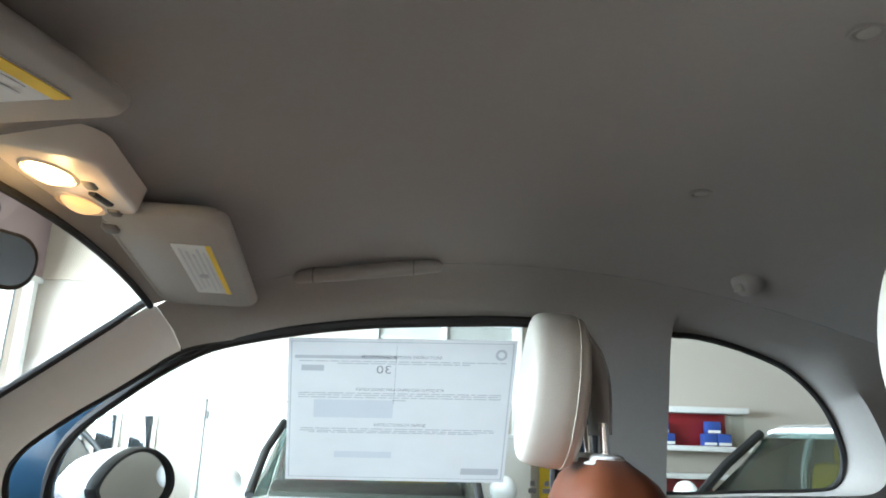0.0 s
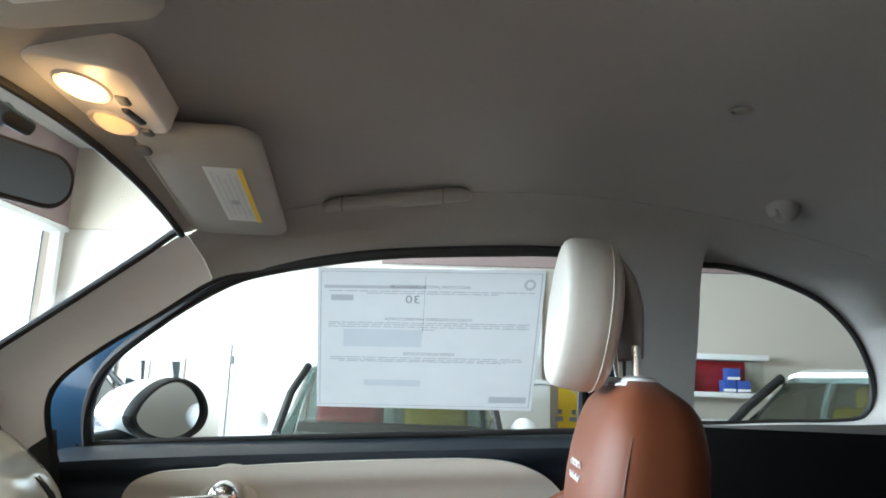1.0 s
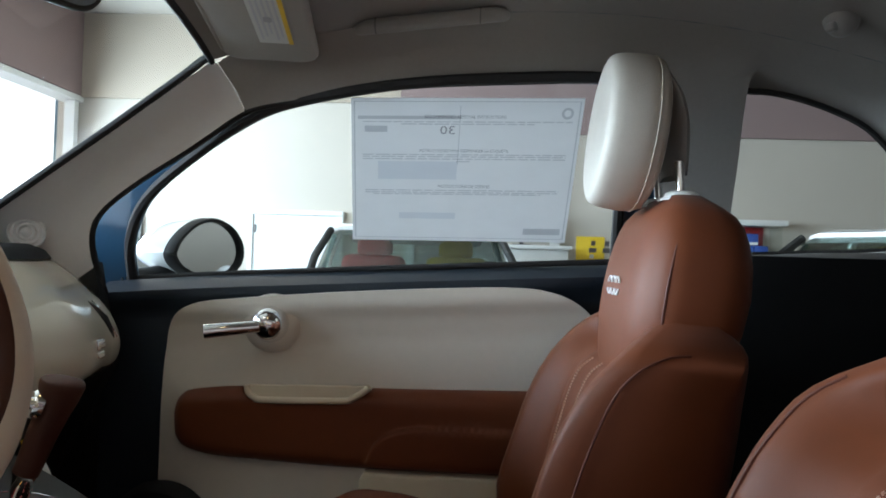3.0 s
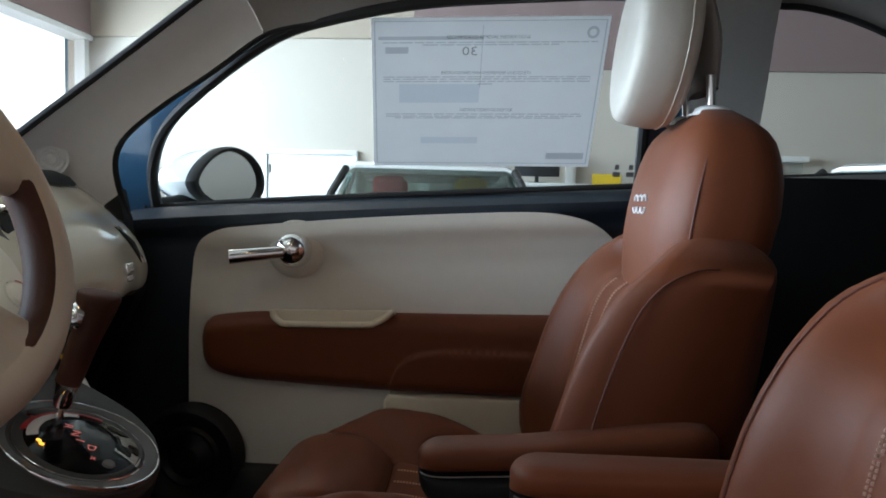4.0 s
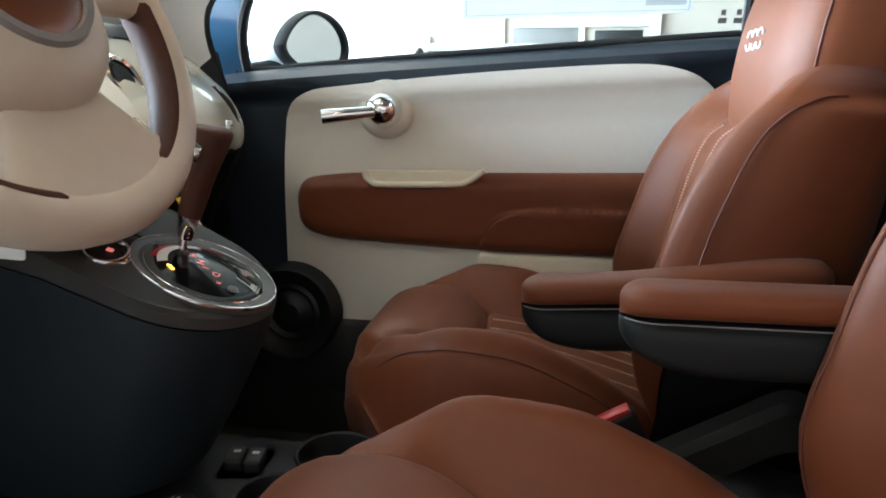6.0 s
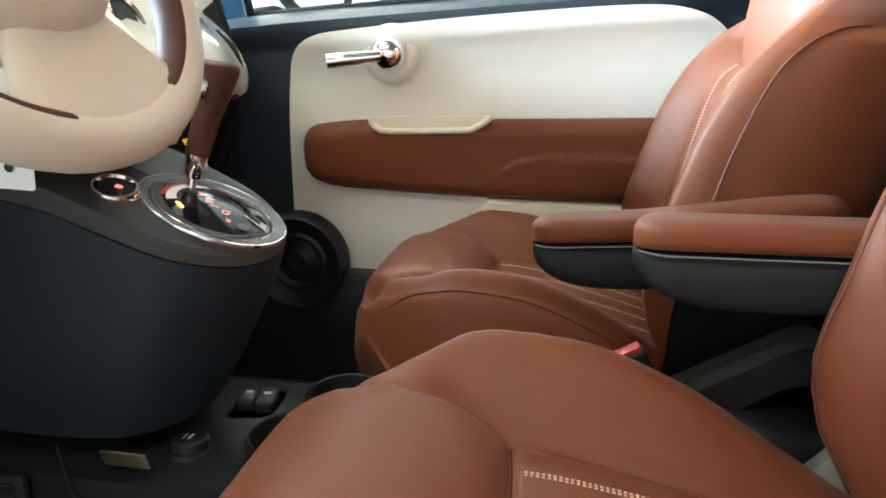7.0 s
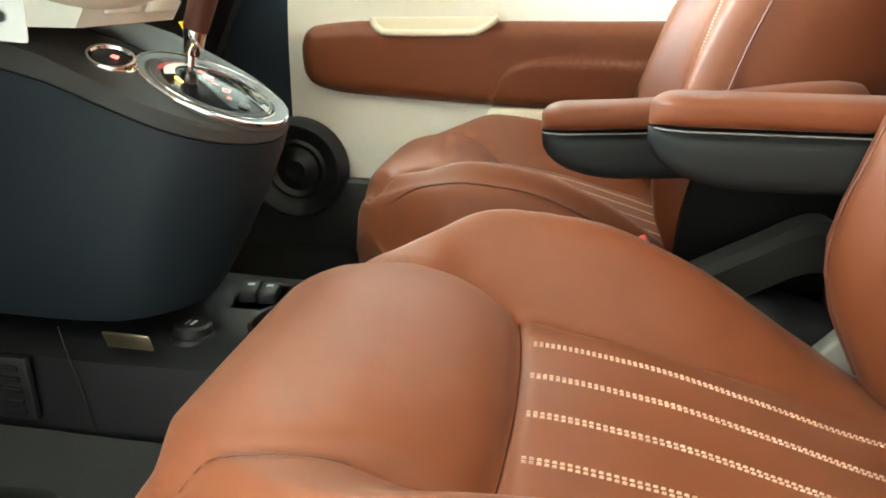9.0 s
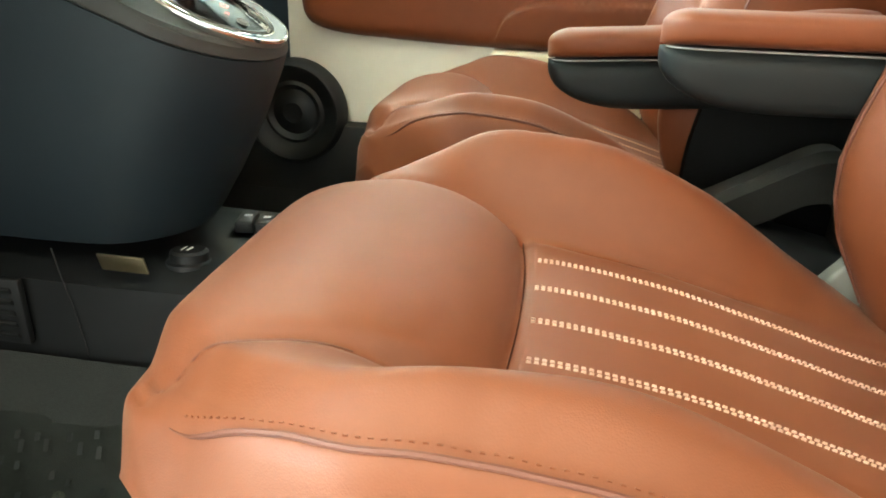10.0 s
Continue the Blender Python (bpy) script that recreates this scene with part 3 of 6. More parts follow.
rings = []
for d in (0.0015, 0.004, 0.008, 0.013, 0.019, 0.026):
    for p in dense(PAD_EDGE, 0.012):
        c2 = Vector((max(-0.56, min(0.13, p[0])), 0.692))
        rings.append(Vector(p) + (c2 - Vector(p)).normalized() * d)
for q in smooth_line([(*p, 0) for p in ELBOW[:-1]] + [(-0.05, 0.706, 0), (0.05, 0.706, 0), (0.15, 0.706, 0)], 7)[6:]:
    rings += [Vector((q.x + k * 0.6, q.y - k)) for k in (-0.001, 0.001, 0.003, 0.0055, 0.008, 0.0105)]
wpart("arm_pad", sheet(PAD_EDGE, [], 0.012, lambda x, z: (x, panel_y(x, z) + 0.004 - pad_depth(x, z), z), extra=rings), LEATHER, door, "brown leather arm pad", 70)
# ivory pull cup set into the pad's top edge
CUP = smooth_line([(-0.486, 0.768), (-0.484, 0.756), (-0.472, 0.746), (-0.45, 0.742), (-0.31, 0.746), (-0.288, 0.751), (-0.270, 0.761), (-0.254, 0.774)], 4)
wpart("pull_cup", tube([(p[0], 0.599, p[1]) for p in CUP], 0.0062, 10), IVORY_BOUNCE, door, "ivory door pull")
wpart("pull_tray", prism([tuple(p[:2]) for p in CUP], 0.012, pose(0, 0.613, 0) @ pose(0, 0, 0, 90, 0, 0), 0.002), IVORY_BOUNCE, door)
# lower pocket step and speaker
wpart("door_pocket", prism([(-0.272, 0.44), (-0.272, 0.595), (-0.262, 0.611), (0.205, 0.611), (0.205, 0.44)], 0.05, pose(0, 0.662, 0) @ pose(0, 0, 0, 90, 0, 0), 0.008, 3), IVORY_BOUNCE, door, "ivory door pocket")
speaker = wpart("speaker_ring", revolve([(0.0, 0.03), (0.02, 0.034), (0.03, 0.026), (0.045, 0.022), (0.055, 0.03), (0.062, 0.026), (0.074, 0.030), (0.086, 0.040), (0.094, 0.042), (0.100, 0.036), (0.104, 0.0)], pose(-0.652, 0.628, 0.470, 90, 0, 0), 56), BLACK, door, "round black door speaker")
wpart("kick_panel", prism([(-0.79, 0.30), (-0.79, 0.50), (-0.70, 0.50), (-0.62, 0.448), (0.25, 0.448), (0.25, 0.30)], 0.06, pose(0, 0.672, 0) @ pose(0, 0, 0, 90, 0, 0), 0.008), KICK, door, "dark grey lower door panel")

# price sheet inside the window
sheet_thing = thing("window_sticker", (-0.09, 0.66, 1.05), "white printed price sheet taped inside the door window", "sticker")


def thin_paper(name, colour):
    """Paper that lets part of the light behind it through."""
    mat = bpy.data.materials.new(name)
    mat.use_nodes = True
    nt = mat.node_tree
    b = nt.nodes["Principled BSDF"]
    b.inputs["Base Color"].default_value, b.inputs["Roughness"].default_value = (*colour, 1), 0.8
    tl, mx = nt.nodes.new("ShaderNodeBsdfTranslucent"), nt.nodes.new("ShaderNodeMixShader")
    nz, ramp = nt.nodes.new("ShaderNodeTexNoise"), nt.nodes.new("ShaderNodeMix")
    nz.inputs["Scale"].default_value, nz.inputs["Detail"].default_value = 9.0, 3.0
    ramp.data_type = "RGBA"
    ramp.inputs["A"].default_value, ramp.inputs["B"].default_value = (*[c * 0.93 for c in colour], 1), (*[min(1, c * 1.05) for c in colour], 1)
    nt.links.new(nz.outputs["Fac"], ramp.inputs["Factor"]), nt.links.new(ramp.outputs["Result"], tl.inputs["Color"])
    mx.inputs[0].default_value = 0.55
    nt.links.new(b.outputs[0], mx.inputs[1]), nt.links.new(tl.outputs[0], mx.inputs[2])
    nt.links.new(mx.outputs[0], nt.nodes["Material Output"].inputs["Surface"])
    return mat


PAPER_THIN = thin_paper("thin_paper", (0.80, 0.82, 0.83))


def ink(name, colour):
    """Print that darkens the paper under it."""
    mat = bpy.data.materials.new(name)
    mat.use_nodes = True
    nt = mat.node_tree
    nt.nodes.remove(nt.nodes["Principled BSDF"])
    tr = nt.nodes.new("ShaderNodeBsdfTransparent")
    tr.inputs["Color"].default_value = (*colour, 1)
    nt.links.new(tr.outputs[0], nt.nodes["Material Output"].inputs["Surface"])
    return mat


PRINT, PRINT_PALE, PRINT_WASH = ink("print", (0.42, 0.43, 0.45)), ink("print_pale", (0.70, 0.71, 0.73)), ink("print_wash", (0.86, 0.88, 0.91))


def on_sheet(u, v, off=0.0):
    """u from 0 (front) to 1 (rear), v from 0 (top) to 1 (foot)."""
    x = (-0.294 + 0.411 * u) * (1 - v) + (-0.304 + 0.406 * u) * v
    z = (1.297 + 0.006 * u) * (1 - v) + (1.049 + 0.006 * u) * v
    return Vector((x, glass_y(z) - 0.007 - off - 0.004 * math.sin(3 * u) * v * v, z))


wpart("paper", thicken(grid(lambda u, v: on_sheet(u, v), steps(0, 1, 24), steps(0, 1, 16)), (0, 0.0006, 0)), PAPER_THIN, sheet_thing)


def bar(u0, u1, v0, v1, mat, name="print"):
    return wpart(name, grid(lambda u, v: on_sheet(u, v, 0.0012), steps(u0, u1, 6), (v0, v1)), mat, sheet_thing)


def sheet_text(text, u, v, width, height, mat, mirror=False):
    a, c = on_sheet(u, v, 0.0014), on_sheet(u, v - 0.1, 0.0014)
    up = (c - a).normalized()
    right = Vector((1, 0, 0.014)).normalized()
    m = Matrix.Translation(a) @ Matrix((right, up, right.cross(up))).transposed().to_4x4()
    return lettering(text, height, m, mat, "print", sheet_thing, mirror, width)


sheet_text("RECOMMENDED REMOVAL INSTRUCTIONS", 0.50, 0.125, 0.145, 0.0085, PRINT)
sheet_text("INSTRUCCIONES PARA DESPRENDER LA ETIQUETA", 0.50, 0.352, 0.160, 0.008, PRINT)
sheet_text("INSTRUCTIONS DE DEPOSE", 0.51, 0.600, 0.095, 0.0085, PRINT)
sheet_text("30", 0.425, 0.215, 0.026, 0.022, PRINT, True)
for v, u0, u1 in ((0.157, 0.05, 0.96), (0.172, 0.22, 0.80), (0.378, 0.05, 0.95), (0.392, 0.05, 0.95), (0.408, 0.05, 0.95), (0.425, 0.47, 0.53), (0.628, 0.06, 0.94), (0.643, 0.06, 0.94), (0.655, 0.10, 0.86)):
    u = u0
    while u < u1:
        w = 0.02 + 0.05 * random.random()
        bar(u, min(u1, u + w), v - 0.0035, v + 0.0035, PRINT_PALE)
        u += w + 0.008
bar(0.06, 0.16, 0.185, 0.225, PRINT_PALE), bar(0.03, 0.48, 0.118, 0.140, PRINT_PALE), bar(0.12, 0.475, 0.425, 0.55, PRINT_WASH)
bar(0.22, 0.48, 0.79, 0.835, PRINT_WASH), bar(0.80, 0.97, 0.90, 0.945, PRINT_PALE), bar(0.475, 0.478, 0.05, 0.45, PRINT_PALE)
for u0, u1, v0, v1 in ((0.012, 0.988, 0.022, 0.027), (0.012, 0.988, 0.975, 0.98), (0.012, 0.017, 0.027, 0.975), (0.983, 0.988, 0.027, 0.975)):
    bar(u0, u1, v0, v1, PRINT_PALE, "border")
wpart("seal_mark", grid(lambda a, r: on_sheet(0.935 + r * math.cos(a) / 0.411, 0.10 + r * math.sin(a) / 0.275, 0.0012), steps(0, 6.2832, 24), (0.006, 0.0105)), PRINT_PALE, sheet_thing)

# ---- seats ----
CREST = [(-0.378, 0.42), (-0.368, 0.50), (-0.345, 0.556), (-0.30, 0.588), (-0.25, 0.604), (-0.17, 0.619), (-0.10, 0.614), (0.0, 0.578), (0.10, 0.515), (0.20, 0.455)]
FRONT = [(-0.372, 0.470), (-0.370, 0.515), (-0.362, 0.549), (-0.345, 0.574), (-0.315, 0.590), (-0.28, 0.598), (-0.25, 0.601), (-0.215, 0.597), (-0.185, 0.587), (-0.165, 0.575), (-0.153, 0.562), (-0.1475, 0.551), (-0.143, 0.548), (-0.136, 0.551), (-0.05, 0.541), (0.05, 0.516), (0.12, 0.496), (0.20, 0.480)]
CREST[0:3] = [(-0.372, 0.470), (-0.369, 0.512), (-0.350, 0.560)]
CREASE = [(-0.372, 0.182), (-0.345, 0.164), (-0.325, 0.150), (-0.30, 0.143), (-0.25, 0.139), (-0.20, 0.133), (-0.15, 0.123), (-0.10, 0.116), (0.20, 0.114)]
SLOPE = [(-0.30, 0.585), (-0.25, 0.583), (-0.20, 0.573), (-0.15, 0.558), (-0.10, 0.549), (-0.05, 0.541), (0.05, 0.516), (0.12, 0.496), (0.20, 0.480)]
HALF = [(-0.372, 0.105), (-0.368, 0.134), (-0.360, 0.154), (-0.345, 0.173), (-0.328, 0.189), (-0.305, 0.209), (-0.275, 0.232), (-0.24, 0.251), (-0.19, 0.266), (0.20, 0.268)]


def half_width(x):
    return spline(HALF, x)


def cushion_z(x, y, crest=0.0):
    """Top of the seat cushion, y from its middle; crest lifts the bolsters."""
    a, e, yc = abs(y), half_width(x), spline(CREASE, x)
    xs = x + 0.008 * min(1.0, a / 0.13) ** 2 * ease(-0.30, -0.16, x)
    dome = 0.011 * ease(-0.13, -0.17, x) * min(1.0, a / yc) ** 4
    inner = spline(FRONT, xs) - dome
    inner += (spline(SLOPE, x) - inner) * ease(yc - 0.012, yc + 0.004, a) * ease(-0.24, -0.19, x)
    w = ease(yc, yc + 0.070, a)
    z = inner + (spline(CREST, x) + (crest if y > 0 else -0.4 * crest) * ease(-0.30, -0.18, x) - inner) * w
    z -= 0.0055 * math.exp(-((a - yc) / 0.0055) ** 2) * ease(0.12, 0.0, x)
    d = e - a
    z -= 0.020 * ease(0.074, 0.040, d) + 0.11 * ease(0.046, 0.0, d) ** 1.6 * ease(-0.345, -0.26, x)
    z -= 0.040 * ease(0.024, 0.0, d) ** 2 * ease(-0.27, -0.345, x)
    # faint pull wrinkles beside the piping
    z += 0.0006 * math.sin(x * 210 + 25 * a) * ease(0.085, 0.06, d) * ease(0.035, 0.05, d) * (0.5 + 0.5 * math.sin(x * 37))
    return z


CFC = [(0.45, 0.07), (0.56, 0.062), (0.66, 0.066), (0.797, 0.090), (0.85, 0.108), (0.875, 0.135), (0.89, 0.160), (0.905, 0.185), (0.94, 0.200), (0.955, 0.205)]
CFB = [(0.45, 0.07), (0.52, 0.035), (0.57, 0.012), (0.62, 0.004), (0.66, 0.010), (0.702, 0.022), (0.789, 0.046), (0.853, 0.076), (0.897, 0.110), (0.925, 0.140), (0.945, 0.168), (0.955, 0.188)]
BACK = [(0.45, 0.21), (0.6, 0.250), (0.72, 0.270), (0.86, 0.284), (0.92, 0.278), (0.955, 0.250)]


def back_half(z):
    return 0.215 - 0.012 * ease(0.60, 0.46, z) - 0.05 * ease(0.89, 0.957, z) ** 2


def back_front(y, z):
    """Front of the backrest: a hollow middle between two wings, y from -1 to 1."""
    a = abs(y)
    w = ease(0.47, 0.82, a)
    hollow = 0.014 * (1 - min(1.0, a / 0.46) ** 2)
    x = (spline(CFC, z) + hollow) * (1 - w) + spline(CFB, z) * w + 0.004 * math.exp(-((a - 0.46) / 0.03) ** 2)
    x += 0.05 * ease(0.90, 1.0, a) ** 2 * (1 - 0.8 * ease(0.84, 0.93, z))
    return Vector((x, back_half(z) * (math.sin(y * 1.45) / math.sin(1.45) * 0.25 + y * 0.75), z))


def back_loops():
    loops = []
    for z in [0.46 + 0.4 * i / 12 for i in range(13)] + [0.875, 0.89, 0.905, 0.918, 0.928, 0.937, 0.945, 0.951, 0.955]:
        hw = back_half(z)
        loop = [back_front(y, z) for y in steps(-1, 1, 60)]
        xb = spline(BACK, z)
        for y in steps(1, -1, 20):
            loop.append((xb - (0.06 - 0.04 * ease(0.84, 0.93, z)) * abs(y) ** 6, hw * y, z))
        loops.append(loop)
    top = [((p[0] - 0.215) * 0.7 + 0.215, p[1] * 0.8, 0.959) for p in loops[-1]]
    return loops + [top]


HEAD_FRONT = [(0.82, 0.140), (0.87, 0.135), (0.94, 0.136), (0.995, 0.141), (1.04, 0.150), (1.075, 0.161), (1.112, 0.180)]
HEAD_HW = [(0.82, 0.05), (0.845, 0.095), (0.88, 0.14), (0.94, 0.170), (1.0, 0.168), (1.05, 0.158), (1.08, 0.142), (1.10, 0.118), (1.112, 0.09)]


def head_loops():
    loops = []
    for z in (0.82, 0.845, 0.87, 0.90, 0.94, 0.98, 1.02, 1.05, 1.07, 1.085, 1.097, 1.106, 1.112):
        hw = spline(HEAD_HW, z)
        k = ease(1.07, 1.114, z) ** 2
        fx = spline(HEAD_FRONT, z) + 0.012 * k
        bx = spline([(0.82, 0.265), (0.94, 0.290), (1.0, 0.300), (1.06, 0.292), (1.112, 0.262)], z) - 0.02 * k
        loop = []
        for i in range(40):
            a = 2 * math.pi * i / 40
            c, s = math.cos(a), math.sin(a)
            n = 3.6
            r = (abs(c) ** n + abs(s) ** n) ** (-1 / n)
            x = (fx + bx) / 2 - c * r * (bx - fx) / 2
            x += 0.005 * (1 - (s * r) ** 2) if c > 0 else 0
            loop.append((x, s * r * hw, z))
        loops.append(loop)
    return loops


def stitch_row(path, length=0.0031, gap=0.0017, w=0.00065):
    """Raised thread stitches along a path."""
    pts = [Vector(p) for p in path]
    segs = list(zip(pts, pts[1:]))
    total = sum((b - a).length for a, b in segs)
    def at(d):
        for a, b in segs:
            l = (b - a).length
            if d <= l:
                return a + (b - a) * (d / l), (b - a).normalized()
            d -= l
        return pts[-1], (pts[-1] - pts[-2]).normalized()
    verts, faces, d = [], [], 0.0
    while d + length < total:
        p, t = at(d + length / 2)
        up = Vector((-t.z, 0, t.x)).normalized()
        if up.z < 0 and abs(t.z) < 0.7:
            up = -up
        if abs(t.z) > 0.7 and up.x > 0:
            up = -up
        s = t.cross(up).normalized()
        b = len(verts)
        for k in (-1, 1):
            for sw, h in ((-w, -0.0006), (-w * 0.6, 0.0011), (w * 0.6, 0.0011), (w, -0.0006)):
                verts.append(p + t * (k * length / 2 * (0.8 if h > 0 else 1.0)) + s * sw + up * h)
        faces += [(b, b + 1, b + 5, b + 4), (b + 1, b + 2, b + 6, b + 5), (b + 2, b + 3, b + 7, b + 6), (b, b + 3, b + 2, b + 1), (b + 4, b + 5, b + 6, b + 7)]
        d += length + gap
    return verts, faces


def car_seat(at, label, recline=0.0, dx=0.0, rest_back=0.0, nose=1.0, wide=1.0, crest=0.0, emblem=True, piped=0.0, pad_back=0.0):
    """Coordinates inside are those of the driver's seat row, y from the seat's middle; nose and wide stretch the cushion."""
    def cz(x, y):
        return cushion_z(x, y, crest)

    def fitted(geo):
        return [Vector((p[0] if p[0] > -0.145 else -0.145 + (p[0] + 0.145) * nose, p[1] * wide, p[2])) for p in geo[0]], geo[1]

    seat = thing("bucket_seat", at, label, "car seat", "front seats")
    xs = sorted(set(steps(-0.372, 0.20, 64) + [-0.3715, -0.371, -0.370, -0.3685, -0.366, -0.160, -0.157, -0.154, -0.152, -0.150, -0.148, -0.1465, -0.145, -0.1435, -0.142, -0.140, -0.138, -0.136]))
    top = grid(lambda x, s: (x, s * half_width(x), cz(x, s * half_width(x))), xs, steps(-1, 1, 130))
    n = 131
    rim = [top[0][i * n] for i in range(len(xs))] + [top[0][(len(xs) - 1) * n + j] for j in range(1, n)] + [top[0][i * n + n - 1] for i in range(len(xs) - 2, -1, -1)] + [top[0][j] for j in range(n - 2, 0, -1)]
    def drop(p, k):
        return Vector((p[0] + 0.058 * k * ease(-0.22, -0.35, p[0]), p[1] * (1 - 0.05 * k - 0.06 * k * ease(-0.22, -0.35, p[0])), p[2] * (1 - k) + 0.30 * k))
    skirt = loft([rim, [drop(p, 0.1) for p in rim], [drop(p, 0.3) for p in rim], [drop(p, 0.7) for p in rim], [drop(p, 1.0) for p in rim]], caps=False)
    part("cushion", fitted(joined(top, skirt)), LEATHER, seat, "tan leather seat cushion", 60)
    # piping along the bolsters and across the front
    for s in (-1, 1):
        path = [(x, s * (half_width(x) - 0.040 + 0.016 * ease(-0.22, -0.325, x)), cz(x, s * (half_width(x) - 0.040 + 0.016 * ease(-0.22, -0.325, x))) + 0.0006) for x in steps(-0.305, 0.19, 62)]
        part("piping", fitted(tube(path, lambda k: 0.0004 + 0.0014 * ease(0.0, 0.08, k), 8)), PIPING, seat)
        def seam_in(x):
            return half_width(x) - 0.0455 + 0.016 * ease(-0.22, -0.325, x)

        marks = stitch_row([(x, s * seam_in(x), cz(x, s * seam_in(x)) - 0.0004) for x in steps(-0.295, 0.15, 60)], 0.0026, 0.0030, 0.0005)
        tagged(part("bolster_stitching", fitted(marks), LEATHER, seat, "small brown bolster stitches", 30), kind="stuff")
        fold = [(x, s * spline(CREASE, x), cz(x, s * spline(CREASE, x)) + 0.0009) for x in steps(-0.225, -0.334, 38)]
        part("fold_seam", fitted(tube(fold, lambda k: 0.0004 + 0.0005 * math.sin(3.1416 * min(1.0, 0.05 + k * 0.95)), 6)), PIPING, seat)
    edge = [(-0.1445 - 0.008 * min(1.0, abs(y) / 0.13) ** 2, y, cz(-0.1445 - 0.008 * min(1.0, abs(y) / 0.13) ** 2, y) + 0.0004) for y in steps(-0.118, 0.118, 24)]
    part("insert_seam", fitted(tube(edge, 0.0006, 6)), SEAM_DARK, seat)
    rows = []
    for y in (-0.076, -0.0255, 0.0255, 0.076):
        for o in (-0.0021, 0.0021):
            rows.append(stitch_row([(x, y + o, cz(x, y) + 0.0004) for x in steps(-0.137, 0.16, 60)]))
    tagged(part("stitching", fitted(joined(*rows)), STITCH, seat, "pale double stitching", 30), kind="stuff")
    tilt = Matrix.Translation((dx, 0, 0)) @ Matrix.Translation((0.16, 0, 0.50)) @ Matrix.Rotation(radians(recline), 4, "Y") @ Matrix.Translation((-0.16, 0, -0.50))
    part("backrest", moved(loft(back_loops()), tilt), LEATHER, seat, "brown leather backrest with side bolsters", 55)
    pad_tilt = tilt @ Matrix.Translation((pad_back, 0, 0))
    part("shoulder_pad", moved(loft(head_loops()), pad_tilt), LEATHER, seat, "brown leather upper backrest", 55)
    for s in (-1, 1):
        if piped:
            pp = [back_front(s * piped, z) + Vector((-0.0008, 0, 0)) for z in steps(0.50, 0.93, 44)]
        else:
            pp = [(x, s * (back_half(z) + 0.0008), z) for x, z, _ in smooth_line([(0.058, 0.676, 0), (0.066, 0.718, 0), (0.082, 0.783, 0), (0.108, 0.856, 0), (0.135, 0.893, 0), (0.168, 0.912, 0), (0.195, 0.916, 0)], 5)]
        part("piping", moved(tube(pp, 0.0017, 6), tilt), PIPING, seat)
        side = [(spline(HEAD_FRONT, z) + 0.036, s * (spline(HEAD_HW, z) - 0.006), z) for z in steps(0.93, 1.09, 14)]
        part("piping", moved(tube(side, 0.0016, 6), pad_tilt), PIPING, seat)
    rows = []
    for y in (-0.076, -0.0255, 0.0255, 0.076):
        for o in (-0.0021, 0.0021):
            rows.append(stitch_row([back_front((y + o) / back_half(z) / 1.06, z) + Vector((-0.0010, 0, 0)) for z in steps(0.56, 0.872, 40)]))
    tagged(part("stitching", moved(joined(*rows), tilt), STITCH, seat, "pale stitching", 30), kind="stuff")
    for s in (-1, 1):
        cover = [(0.050, 0.44), (0.040, 0.53), (0.042, 0.60), (0.056, 0.655), (0.10, 0.672), (0.22, 0.672), (0.25, 0.65), (0.258, 0.56), (0.24, 0.44)]
        part("hinge_cover", moved(prism([tuple(p[:2]) for p in smooth_line([(*p, 0) for p in cover], 3, closed=True)], 0.016, pose(0, s * 0.218 + 0.008, 0, 90, 0, 0), 0.004), tilt), COVER_BLACK, seat, "black plastic hinge cover")
    # emblem on the shoulder pad: two rows of embroidered loops
    for zc, sgn in ((0.9905, 1), (0.9815, -1)) if emblem else ():
        wave = []
        for k in range(3):
            for a in steps(0.0, 3.1416, 9):
                y = -0.026 + 0.026 * k + 0.0127 * -math.cos(a)
                wave.append((spline(HEAD_FRONT, zc) + 0.0030, y, zc + sgn * 0.0080 * math.sin(a)))
        part("emblem", moved(tube(wave, 0.0017, 6), tilt), WHITE, seat, "embroidered white emblem")
    lean = tilt @ Matrix.Translation((rest_back, 0, 0))
    ctr = lean @ Matrix.Translation((0.148, 0, 1.205)) @ Matrix.Rotation(radians(-86), 4, "Y")
    rest = part("headrest", revolve([(0.0, 0.037), (0.05, 0.041), (0.085, 0.046), (0.097, 0.0465), (0.103, 0.044), (0.1075, 0.038), (0.110, 0.028), (0.112, 0.0), (0.110, -0.018), (0.108, -0.021), (0.108, -0.023), (0.106, -0.027), (0.094, -0.034), (0.06, -0.038), (0.0, -0.039)], ctr, 56), IVORY_HIDE, seat, "round ivory leather headrest")
    part("headrest_seam", grid(lambda u, v: ctr @ Vector(((0.1105) * math.cos(u) + 0.0010 * math.cos(v) * math.cos(u), 0.1105 * math.sin(u) + 0.0010 * math.cos(v) * math.sin(u), -0.016 + 0.0010 * math.sin(v))), steps(0, 6.2832, 56), steps(0, 6.2832, 6)), IVORY, rest)
    part("headrest_bracket", moved(grid(lambda u, v: (spline([(0, 0.175), (0.25, 0.2), (0.6, 0.212), (1, 0.214)], u) + 0.016 * math.cos(v) * (1 - 0.3 * u), (0.068 - 0.008 * u) * math.sin(v), 1.285 - 0.14 * u), steps(0, 1, 10), steps(0, 6.2832, 20)), lean), BRACKET, rest, "grey plastic headrest bracket")
